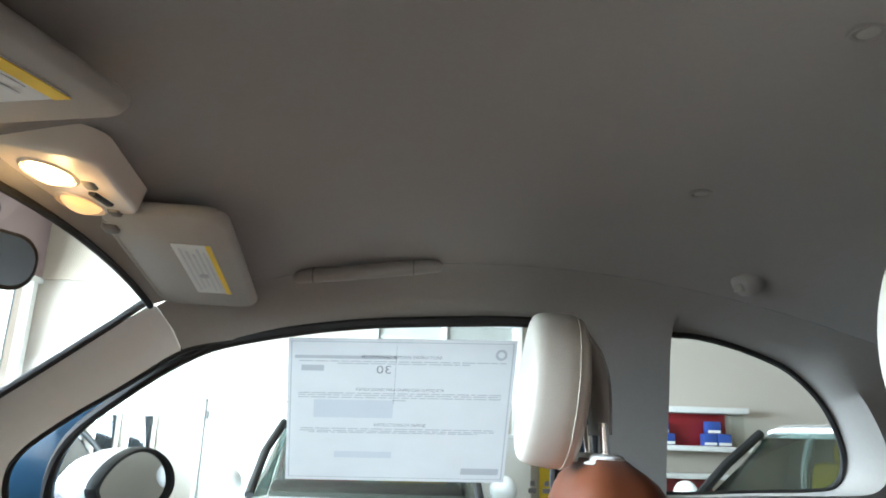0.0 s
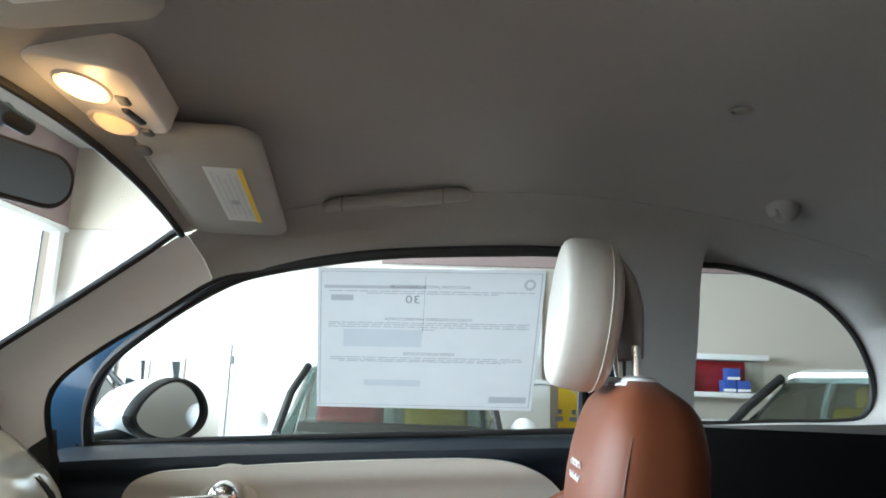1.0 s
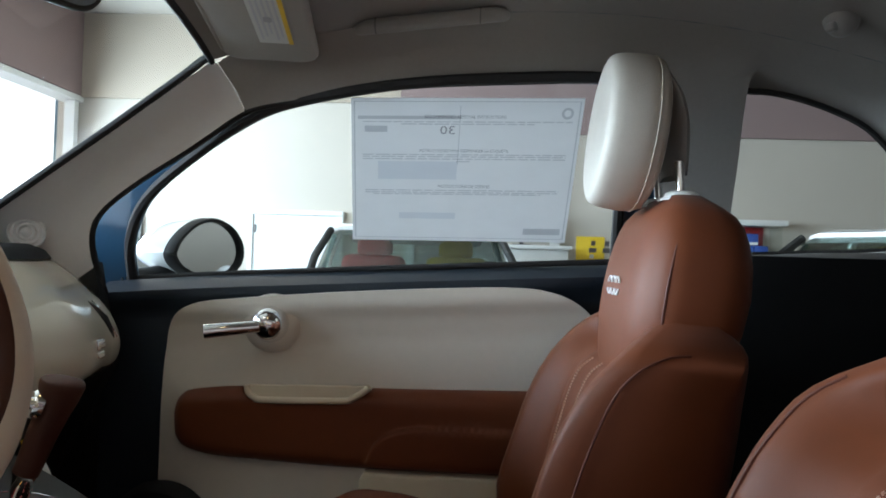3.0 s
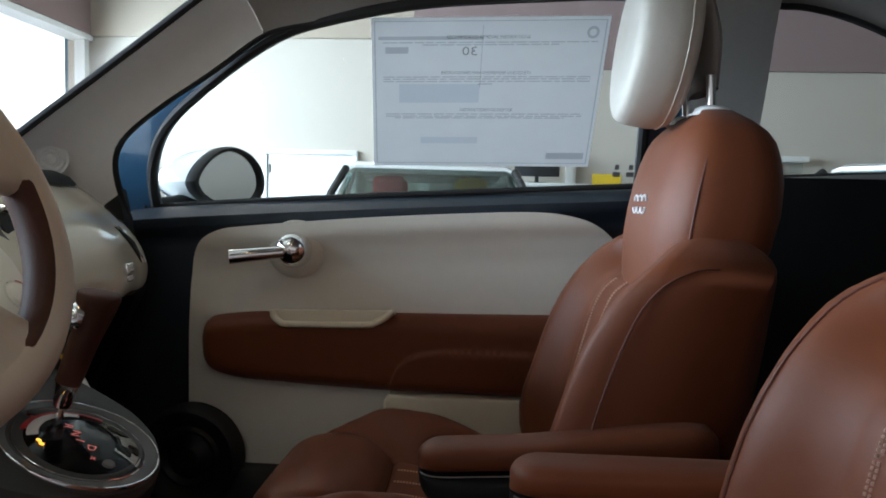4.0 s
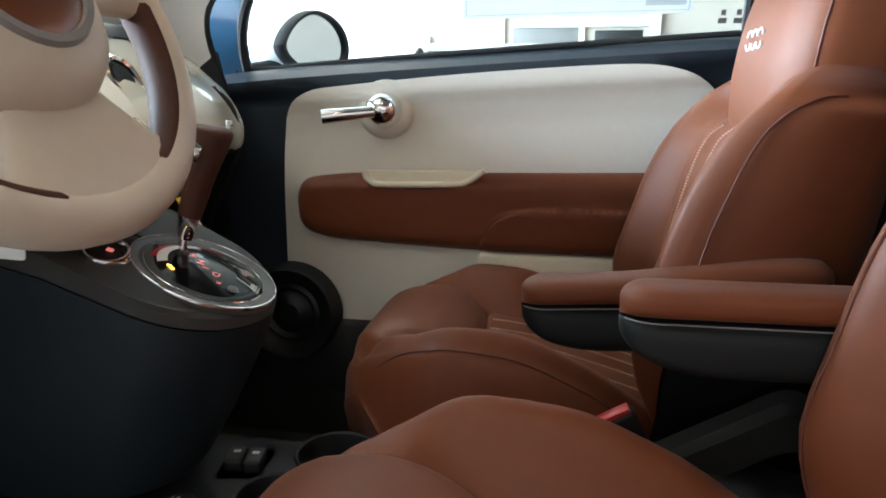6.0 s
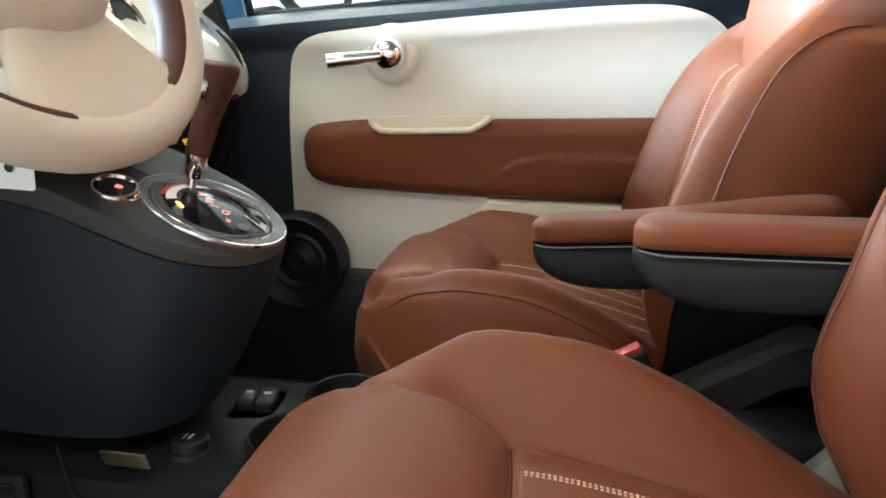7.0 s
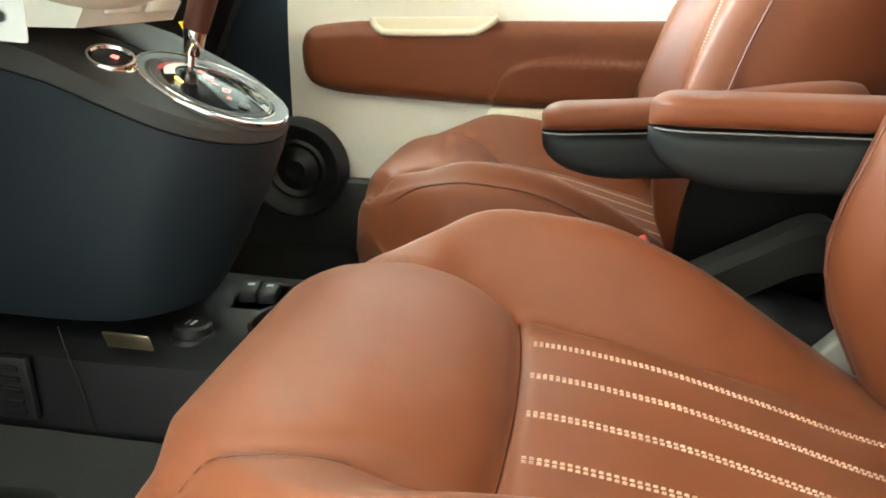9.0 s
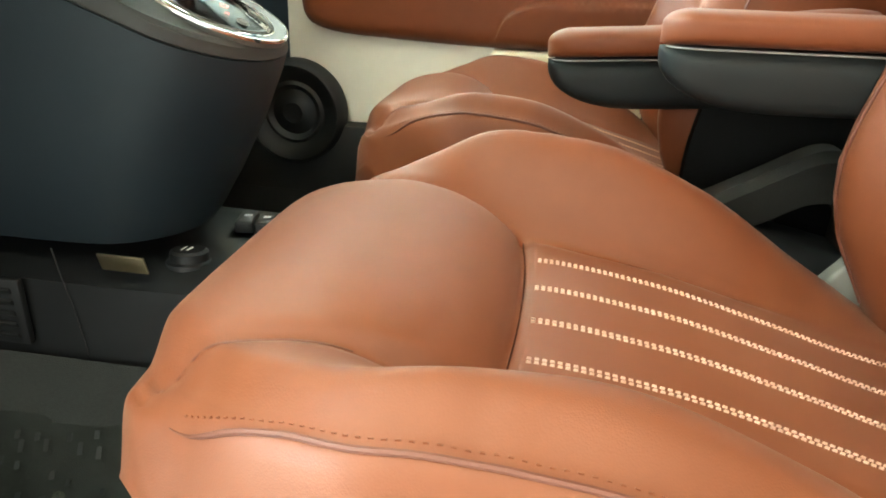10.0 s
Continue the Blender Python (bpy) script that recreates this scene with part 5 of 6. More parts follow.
wpart("side_joint", tube([(-0.655, -0.1075, 0.470), (-0.650, -0.108, 0.44), (-0.640, -0.110, 0.40), (-0.63, -0.112, 0.34)], 0.0009, 6), RUBBER, tunnel)
# the plate's golden highlight is put into the metal's colour
wpart("metal_plate", rbox((0.054, 0.003, 0.022), pose(-0.572, -0.108, 0.461, 18, 0, 0), 0.001), material("brushed_metal_gold_glint", (0.80, 0.66, 0.42), 0.32, 1.0, vary=0.05, scale=80), tunnel, "small shiny metal plate")
cap = wpart("socket_cap", revolve([(0.0, 0.016), (0.018, 0.016), (0.0215, 0.013), (0.022, 0.004), (0.026, 0.002), (0.027, -0.006)], pose(-0.532, -0.045, 0.440, -6, 0, 0), 36), BLACK, tunnel, "round black socket cap")
for k, (w, o) in enumerate(((0.003, 0.0), (0.0014, 0.007))):
    wpart("cap_mark", rbox((w, 0.013, 0.0006), pose(-0.530 - o, -0.045, 0.4567, -6, 0, 0), 0), WHITE, cap)
well = wpart("switch_base", rbox((0.070, 0.080, 0.010), pose(-0.498, 0.066, 0.437, 0, 0, 10), 0.004), BLACK, tunnel)
for k in (-1, 1):
    rk = wpart("window_switch", rbox((0.024, 0.040, 0.018), pose(-0.498 + 0.0128 * k, 0.066, 0.4485, 0, 0, 10), 0.004, 3), BLACK, tunnel, "black window switch")
    wpart("switch_mark", rbox((0.009, 0.006, 0.0006), pose(-0.498 + 0.0128 * k, 0.070, 0.4578, 0, 0, 10), 0), INK, rk)
# handbrake and belt buckles
LEVER_BLACK = material("lever_plastic", (0.010, 0.010, 0.009), 0.7, spec=0.25, vary=0.15, scale=30, bump=0.2, bump_scale=500)
BUCKLE_GREY = material("grey_buckle_plastic", (0.20, 0.20, 0.18), 0.5, vary=0.06, scale=40)
brake = thing("handbrake", (0.08, -0.01, 0.45), "dark grey handbrake lever between the seats", "handbrake")
lever_path = smooth_line([(0.165, 0.515), (0.166, 0.565), (0.152, 0.590), (0.125, 0.592), (0.08, 0.566), (0.03, 0.536), (-0.01, 0.512)], 5)
wpart("lever", loft([[(x + ox * 0.5, 0.02 + oy, z + oz) for oy, ox, oz in ((-0.024, 0, -0.034), (-0.024, 0, 0.008), (-0.014, 0, 0.018), (0.014, 0, 0.018), (0.024, 0, 0.008), (0.024, 0, -0.034))] for x, z in [(q[0], q[1]) for q in lever_path]]), LEVER_BLACK, brake, "grey grip", 35)
wpart("cover", rbox((0.20, 0.10, 0.08), pose(0.13, 0.02, 0.475, 0, 12, 0), 0.03, 4), BLACK, brake, "black lever cover")
for at, rot, top, lbl in (((-0.018, 0.092, 0.508), (0, -28, 6), RED, "black seat belt buckle with a red release button"), ((0.150, -0.068, 0.495), (10, 30, -10), BUCKLE_GREY, "pale grey seat belt buckle beside the seat")):
    bk = thing("belt_buckle", at, lbl, "belt buckle", "seat belt buckles")
    m = pose(*at, *rot)
    wpart("buckle_body", rbox((0.048, 0.026, 0.075), m, 0.005, 3), BLACK if top is RED else BUCKLE_GREY, bk)
    wpart("release_button", rbox((0.040, 0.020, 0.010), m @ pose(0, 0, 0.037), 0.002), top, bk)
    wpart("stalk", tube([m @ Vector((0, 0, -0.03)), m @ Vector((0, 0, -0.12))], 0.010, 8, flat=0.5), BLACK, bk)

# grille low on the tunnel side
grille = wpart("side_grille", rbox((0.11, 0.010, 0.082), pose(-0.748, -0.117, 0.392), 0.004, 2), BLACK, tunnel, "black side grille")
for k in range(5):
    wpart("grille_slat", rbox((0.09, 0.004, 0.007), pose(-0.748, -0.1235, 0.364 + 0.014 * k, 25, 0, 0), 0.001), BLACK, grille)
# floor mat under clear film, rising at the tunnel
MAT = [(-0.56, 0.204), (-0.45, 0.204), (-0.30, 0.206), (-0.22, 0.216), (-0.17, 0.242), (-0.14, 0.286), (-0.125, 0.330), (-0.121, 0.341)]
mat_thing = thing("floor_mat", (-0.65, -0.33, 0.2), "dark carpet mat under a printed clear plastic film", "floor mat")
wpart("mat", grid(lambda x, y: (x, y, spline(MAT, y) + 0.003 * noise.noise(Vector((x * 7, y * 7, 1)))), steps(-1.15, -0.36, 60), sorted(steps(-0.56, -0.121, 40) + [-0.13, -0.1255, -0.123])), MAT_CLOTH, mat_thing, "grey carpet mat", 60)
film = clear_glass("clear_film", (0.93, 0.95, 0.93), 0.9, 0.11)
wpart("film", grid(lambda u, v: (-1.0 + 0.60 * u, -0.52 + 0.37 * v, spline(MAT, -0.52 + 0.37 * v) + 0.010 + 0.007 * noise.noise(Vector((u * 9, v * 7, 0))) + 0.004 * noise.noise(Vector((u * 25, v * 23, 3)))), steps(0, 1, 90), steps(0, 1, 60)), film, mat_thing, "crumpled clear film")
for k in range(5):
    for j in range(4 + k % 3):
        px, py = -0.60 - 0.033 * k + 0.014 * j + 0.006 * math.sin(9.1 * k + 4.3 * j), -0.160 - 0.020 * j + 0.008 * math.sin(5.7 * k + 2.1 * j)
        wpart("film_print", rbox((0.005, 0.010 + 0.005 * (j % 2), 0.0006), pose(px, py, spline(MAT, py) + 0.020, 28 if py > -0.2 else 4, 0, 24), 0), BLACK, mat_thing, "black printed bar")

# ---- overhead fittings ----
def visor(centre, size, rot, label, stripe, label_w, label_x, label_y, stripe_w):
    v = thing("sun_visor", centre, label, "sun visor", "sun visors")
    m = pose(*centre, *rot)
    w, l = size
    body = wpart("panel", loft([[m @ Vector((x * k, y * k2, z)) for x, y in round_outline(w, l, 0.03, 8)] for z, k, k2 in ((-0.0085, 0.90, 0.965), (-0.007, 0.96, 0.985), (-0.002, 1, 1), (0.004, 1, 1), (0.008, 0.95, 0.98))]), LINING_PALE, v, "padded visor panel", 50)
    wpart("edge_fold", tube([m @ Vector((-w / 2 + 0.004, y, -0.004)) for y in steps(-l * 0.40, l * 0.40, 8)], 0.005, 8), LINING_PALE, v)
    sgn = stripe
    long = l * 0.54
    wpart("label_sheet", prism(round_outline(label_w, long, 0.002), 0.0008, m @ pose(label_x, label_y, -0.0098), 0), PAPER, v, "white warning label")
    wpart("label_stripe", prism(round_outline(stripe_w, long, 0.001), 0.0008, m @ pose(label_x + (label_w - stripe_w) / 2, label_y, -0.0108), 0), YELLOW, v, "yellow label stripe")
    for k in range(5):
        wpart("label_print", prism(round_outline(0.0028, long * (0.86 - 0.10 * (k % 3)), 0.0005), 0.0006, m @ pose(label_x - label_w / 2 + 0.008 + k * (label_w - stripe_w - 0.014) / 4, label_y, -0.0106), 0), INK_PALE, v)
    wpart("label_mark", prism(round_outline(0.012, 0.016, 0.004), 0.0006, m @ pose(label_x - 0.002, label_y + 0.02 * sgn, -0.0112), 0), INK, v)
    hook = m @ Vector((-w / 2 + 0.006, -sgn * (l / 2 - 0.055), -0.004))
    wpart("visor_clip", rbox((0.020, 0.024, 0.020), Matrix.Translation(hook) @ pose(0, 0, 0, *rot), 0.006, 3), GREY_PLASTIC, v, "grey visor clip")
    return v


LINING_PALE = material("visor_cloth", (0.40, 0.38, 0.34), 0.85, vary=0.04, scale=30, bump=0.2, bump_scale=800)
visor((-0.385, 0.262, 1.366), (0.155, 0.375), (-7, 0, 8), "folded-up passenger sun visor with a warning label", 1, 0.052, 0.018, 0.008, 0.007)
visor((-0.370, -0.375, 1.366), (0.165, 0.40), (6, -2, -6), "folded-up driver sun visor with a yellow warning label", -1, 0.078, 0.014, 0.040, 0.014)

# map lamp in the header
lamp = thing("map_lamp", (-0.424, 0.008, 1.39), "lit twin map lamp in a pale roof console", "ceiling lamp")
ML = pose(-0.422, 0.006, 1.393, 0, 6, 10)
wpart("lamp_housing", loft([[ML @ Vector((x * k - 0.001, y * k - 0.026, z)) for x, y in round_outline(0.112, 0.190, 0.026, 8)] for z, k in ((-0.012, 0.92), (-0.011, 0.96), (-0.006, 0.99), (0.0, 1.0), (0.02, 1.04))]), LENS_BODY, lamp, "pale translucent housing", 50)
for yy, mt, lb in ((-0.053, LAMP_ON, "brightly lit lens"), (0.050, LAMP_DIM, "dimly lit lens")):
    wpart("lens", revolve([(0.0, -0.022), (0.014, -0.020), (0.024, -0.015), (0.029, -0.009)], ML @ pose(-0.010, yy, 0) @ Matrix.Diagonal((0.82, 1.15, 1, 1)), 32), mt, lamp, lb)
    wpart("lens_rim", revolve([(0.0285, -0.010), (0.031, -0.0145), (0.034, -0.013), (0.036, -0.009)], ML @ pose(-0.010, yy, 0) @ Matrix.Diagonal((0.82, 1.15, 1, 1)), 36), LENS_BODY, lamp)
wpart("slider", rbox((0.010, 0.040, 0.008), ML @ pose(0.024, 0.010, -0.012, 0, 0, -14), 0.003), BLACK, lamp, "dark slider")
for yy in (-0.035, 0.060):
    wpart("lamp_button", rbox((0.014, 0.022, 0.008), ML @ pose(0.025, yy, -0.012), 0.004, 3), GREY_PLASTIC, lamp, "grey push button")

# inside mirror
rear_mirror = thing("rear_view_mirror", (-0.52, 0.0, 1.36), "black-framed inside rear-view mirror on the windscreen", "mirror")
RM = pose(-0.545, -0.032, 1.309) @ Matrix.Rotation(radians(-24), 4, "Z") @ Matrix.Rotation(radians(97), 4, "Y")
mo = round_outline(0.066, 0.235, 0.030, 8)
wpart("mirror_case", loft([[RM @ Vector((x * k, y * (1 - (1 - k) * 0.4), z)) for x, y in mo] for z, k in ((-0.030, 0.55), (-0.022, 0.82), (-0.008, 0.97), (0.004, 1.0), (0.008, 0.97), (0.009, 0.93))]), RUBBER, rear_mirror, "black mirror case", 50)
wpart("mirror_glass", prism([(x * 0.85, y * 0.945) for x, y in mo], 0.0015, RM @ pose(0, 0, 0.0085), 0), MIRROR, rear_mirror, "mirror glass")
wpart("mirror_arm", tube(smooth_line([(-0.555, 0.01, 1.335), (-0.56, 0.01, 1.36), (-0.535, 0.008, 1.378)], 4), 0.010, 10), RUBBER, rear_mirror)
wpart("mirror_foot", rbox((0.06, 0.05, 0.02), pose(-0.545, 0.008, 1.375, 0, 30, 0), 0.008, 3), RUBBER, rear_mirror)

# grab handle, coat hook, roof clips
grab = thing("grab_handle", (-0.14, 0.43, 1.40), "pale folded grab handle on the roof rail", "grab handle")
gp = smooth_line([(-0.268, 0.424, 1.382), (-0.245, 0.416, 1.386), (-0.20, 0.410, 1.389), (-0.14, 0.407, 1.395), (-0.08, 0.408, 1.402), (-0.045, 0.412, 1.407), (-0.024, 0.421, 1.408)], 4)
wpart("handle_bar", tube(gp, lambda s: 0.0135 - 0.006 * abs(2 * s - 1) ** 6, 14, flat=0.85), LINING_SIDE, grab, "pale plastic bar", 60)
for gx, gy, gz in ((-0.235, 0.4135, 1.387), (-0.068, 0.409, 1.404)):
    wpart("handle_joint", tube([(gx - 0.001, gy, gz), (gx + 0.001, gy, gz)], 0.0142, 14, flat=0.87), GREY_PLASTIC, grab)
hook = thing("coat_hook", (0.463, 0.362, 1.385), "round pale coat hook on the roof rail", "coat hook")
wpart("hook_knob", revolve([(0.0, 0.036), (0.010, 0.035), (0.017, 0.030), (0.022, 0.020), (0.024, 0.004), (0.021, -0.02), (0.018, -0.035)], pose(0.463, 0.362, 1.390, 128, 0, -10), 28), LINING_SIDE, hook)
wpart("hook_tip", rbox((0.012, 0.018, 0.014), pose(0.444, 0.345, 1.371, 0, 0, 20), 0.004, 3), LINING_SIDE, hook)
for cx, cy in ((0.306, 0.11), (0.295, -0.267)):
    clip = thing("roof_clip", (cx, cy, roof_z(cx, cy)), "small oval clip in the headliner", "clip", "roof clips")
    wpart("clip_ring", grid(lambda a, b: (cx + (0.013 + 0.002 * math.cos(b)) * math.cos(a), cy + (0.011 + 0.002 * math.cos(b)) * math.sin(a), roof_z(cx, cy) - 0.001 + 0.002 * math.sin(b)), steps(0, 6.2832, 24), steps(0, 6.2832, 8)), LINING, clip)
    wpart("clip_plug", revolve([(0.0, -0.003), (0.008, -0.002), (0.010, 0.003)], pose(cx, cy, roof_z(cx, cy)), 18), LINING_PALE, clip)

# tweeter on the pillar foot
tw = thing("tweeter", (-0.86, 0.51, 1.04), "round grey tweeter cover with rings on the pillar trim", "speaker")
TW = pose(-0.868, 0.512, 1.040) @ Matrix.Rotation(radians(32), 4, "Z") @ Matrix.Rotation(radians(90), 4, "X")
wpart("cover", revolve([(0.0, 0.010), (0.006, 0.009), (0.009, 0.006), (0.013, 0.010), (0.017, 0.006), (0.021, 0.010), (0.025, 0.007), (0.029, 0.009), (0.031, 0.004), (0.032, -0.03)], TW, 40), PILLAR, tw)

# ---- outside: door mirror ----
wing = thing("door_mirror", (-0.70, 0.80, 1.0), "white door mirror with a black rim outside the window", "door mirror")
WM = Matrix.Translation((-0.668, 0.835, 1.023)) @ Matrix.Rotation(radians(-22), 4, "Z") @ Matrix.Rotation(radians(90), 4, "Y") @ Matrix.Rotation(radians(90), 4, "Z")


def oval(a, b, n=44):
    """Teardrop outline, fuller at its outer end."""
    pts = []
    for k in range(n):
        c, q = math.cos(2 * math.pi * k / n), math.sin(2 * math.pi * k / n)
        pts.append((a * c * (1 - 0.12 * q), b * q * (1 + 0.10 * c) - 0.012 * max(0.0, -c) ** 2 * (1 if q > 0 else 0.2)))
    return pts


wpart("housing", loft([[WM @ Vector((x * k + dx, y * k, z)) for x, y in oval(0.110, 0.068)] for z, k, dx in ((-0.150, 0.30, -0.012), (-0.143, 0.52, -0.010), (-0.120, 0.76, -0.006), (-0.085, 0.92, -0.003), (-0.04, 0.99, 0.0), (0.0, 1.0, 0.0))]), PEARL, wing, "white housing", 60)
wpart("mirror_rim", loft([[WM @ Vector((x * k, y * k, z)) for x, y in oval(0.110, 0.068)] for z, k in ((-0.012, 1.02), (0.006, 1.02), (0.014, 0.97), (0.012, 0.88), (0.0, 0.86))], caps=False), RUBBER, wing, "black rim", 60)
wpart("mirror_glass", prism([(x * 0.88, y * 0.88) for x, y in oval(0.110, 0.068)], 0.001, WM @ pose(0, 0, 0.003), 0), MIRROR, wing, "mirror glass")
wpart("mirror_foot", tube([(-0.80, 0.70, 0.955), (-0.76, 0.76, 0.965), (-0.72, 0.80, 0.975)], 0.022, 12, flat=0.7), RUBBER, wing, "black foot")

# ---- showroom things on the far wall ----
def far(x, z):
    """From a plane 4.5 m out to the wall."""
    return -0.02 + (x + 0.02) * 1.481, 1.09 + (z - 1.09) * 1.481


def wall_box(x0, x1, z0, z1, depth, mat, name, parent, r=0.004, out=0.0):
    (a, c), (b, d) = far(x0, z0), far(x1, z1)
    return wpart(name, rbox((b - a, depth, d - c), pose((a + b) / 2, ROOM_N - 0.003 - depth / 2 - out, (c + d) / 2), r), mat, parent)


d1 = tagged(new("door_1"), "closed white showroom door with a flush frame", "door", kind="structure")
dx0, dz1 = far(-1.765, 1.345)
dx1, _ = far(-1.12, 1.345)
wpart("door_leaf", rbox((dx1 - dx0, 0.04, dz1 - ROOM_F), pose((dx0 + dx1) / 2, ROOM_N - 0.025, (dz1 + ROOM_F) / 2), 0.004), WHITE, d1)
for fx in (dx0 - 0.03, dx1 + 0.03):
    wpart("door_jamb", rbox((0.05, 0.07, dz1 - ROOM_F), pose(fx, ROOM_N - 0.038, (dz1 + ROOM_F) / 2), 0.004), WHITE, d1)
wpart("door_head", rbox((dx1 - dx0 + 0.11, 0.07, 0.05), pose((dx0 + dx1) / 2, ROOM_N - 0.038, dz1 + 0.028), 0.004), WHITE, d1)
wpart("hinge", rbox((0.02, 0.03, 0.09), pose(dx0 + 0.02, ROOM_N - 0.055, dz1 - 0.16), 0.004), GREY_PLASTIC, d1, "grey hinge")
d2 = tagged(new("door_2"), "white glazed showroom doors with tall dark panes", "door", kind="structure")
for x0, x1 in ((-2.545, -2.415), (-2.30, -2.15)):
    wall_box(x0, x1, 0.3, 1.215, 0.02, DARK_GLASS, "door_pane", d2, 0.002, 0.022)
    wall_box(x0 - 0.03, x1 + 0.03, 0.25, 1.245, 0.02, WHITE, "door_leaf", d2)
wall_box(-2.66, -2.635, 0.2, 1.33, 0.05, GREY_PLASTIC, "door_post", d2)
tr = tagged(new("window_transom"), "cream framed transom window over the passage", "window", kind="structure")
for x0, x1, z0, z1 in ((-0.60, 0.53, 1.935, 1.975), (-0.60, -0.54, 0.4, 1.935), (-0.07, -0.03, 1.80, 1.935), (0.46, 0.53, 0.4, 1.935), (-0.54, 0.46, 1.77, 1.80)):
    wall_box(x0, x1, z0, z1, 0.07, WHITE, "window_frame", tr)
wall_box(-0.54, 0.46, 1.80, 1.935, 0.015, material("frosted_pane", (0.42, 0.43, 0.40), 0.25, vary=0.05, scale=3), "pane", tr, 0.001)
wall_box(-0.54, 0.46, 0.3, 1.77, 0.012, material("passage_wall", (0.52, 0.47, 0.40), 0.8, vary=0.05, scale=3), "passage_panel", tr, 0.001)

wall_box(-0.48, -0.02, 0.35, 1.43, 0.02, material("grey_pane", (0.20, 0.20, 0.19), 0.2, vary=0.1, scale=3), "pane", tr, 0.001, 0.014)
wall_box(-0.02, 0.02, 0.35, 1.43, 0.05, WHITE, "window_frame", tr, 0.002, 0.013)
wall_box(-0.48, 0.46, 1.43, 1.47, 0.05, WHITE, "window_frame", tr, 0.002, 0.013)
desk = thing("reception_counter", (0.3, 6.5, ROOM_F), "white reception counter against the showroom wall", "counter")
wpart("counter_body", rbox((1.05, 0.42, 1.36), pose(0.30, 6.62, ROOM_F + 0.68), 0.008), WHITE, desk)
wpart("counter_top", rbox((1.12, 0.48, 0.04), pose(0.30, 6.61, ROOM_F + 1.38), 0.008), WHITE, desk, "white counter top")
screen = thing("computer_monitor", (0.36, 6.6, ROOM_F + 1.40), "dark computer monitor on the white counter", "monitor")
wpart("monitor_foot", rbox((0.18, 0.14, 0.012), pose(0.36, 6.6, ROOM_F + 1.406), 0.004), BLACK, screen)
wpart("monitor_stem", rbox((0.04, 0.03, 0.08), pose(0.36, 6.62, ROOM_F + 1.45), 0.004), BLACK, screen)
wpart("monitor_case", rbox((0.46, 0.04, 0.26), pose(0.36, 6.6, ROOM_F + 1.60), 0.008), BLACK, screen, "dark monitor case")

shelf_unit = thing("wall_shelf", (2.7, 6.9, 1.0), "white wall shelf with a red back panel", "shelf")
wall_box(1.30, 2.10, 1.355, 1.395, 0.30, WHITE, "shelf_board", shelf_unit)
wall_box(1.30, 2.115, 1.095, 1.130, 0.32, WHITE, "shelf_board", shelf_unit)
wall_box(1.30, 2.00, 1.132, 1.353, 0.02, material("red_panel", (0.30, 0.02, 0.025), 0.35, vary=0.05, scale=4), "back_panel", shelf_unit)
wall_box(2.05, 2.062, 1.132, 1.353, 0.28, GLASS, "side_glass", shelf_unit, 0.001)
shelf_low = thing("wall_shelf", (2.7, 6.9, 0.8), "white lower wall shelf with a red back panel", "shelf")
wall_box(1.30, 1.93, 0.91, 0.945, 0.30, WHITE, "shelf_board", shelf_low)
wall_box(1.30, 1.88, 0.70, 0.908, 0.02, material("red_panel_low", (0.28, 0.02, 0.025), 0.35, vary=0.05, scale=4), "back_panel", shelf_low)
box_blue = material("blue_carton", (0.03, 0.08, 0.32), 0.4, vary=0.1, scale=10)
for x0, x1, z0, z1 in ((1.80, 1.895, 1.134, 1.215), (1.90, 1.995, 1.134, 1.215), (1.83, 1.925, 1.218, 1.300), (1.50, 1.60, 1.134, 1.21), (1.47, 1.56, 1.213, 1.29)):
    bx = thing("carton", (*far(x0, z0)[:1], 6.85, far(x0, z0)[1]), "small blue and white carton on the shelf", "box", "cartons on the shelf")
    wall_box(x0, x1, z0, z1, 0.12, box_blue, "carton_body", bx, 0.003, 0.06)
    wall_box(x0 + 0.004, x1 - 0.004, z0 + 0.003, z0 + 0.022, 0.004, WHITE, "carton_band", bx, 0.0, 0.181)
post = thing("wall_poster", (1.1, 6.98, 0.9), "yellow poster on the showroom wall", "poster")
wall_box(0.655, 0.862, 0.72, 1.25, 0.01, YELLOW, "poster_sheet", post, 0.001)
wall_box(0.755, 0.785, 1.09, 1.12, 0.004, INK, "poster_mark", post, 0.0, 0.0105)
for k in range(2):
    mk = thing("window_decal", (0.27 + 0.0 * k, 0.66, 1.03), "small dark printed mark on the door glass", "decal", "decals on the glass")
    cx = 0.150 + 0.026 * k
    wpart("decal_mark", thicken(grid(lambda u, v: (cx + 0.014 * u, glass_y(1.038 + 0.022 * v) - 0.003, 1.038 + 0.022 * v), (0, 1), (0, 0.40)), (0, 0.001, 0)), GREY_PLASTIC, mk)
    wpart("decal_dot", thicken(grid(lambda u, v: (cx + 0.003 + 0.008 * u, glass_y(1.038 + 0.022 * v) - 0.003, 1.038 + 0.022 * v), (0, 1), (0.6, 1.0)), (0, 0.001, 0)), GREY_PLASTIC, mk)

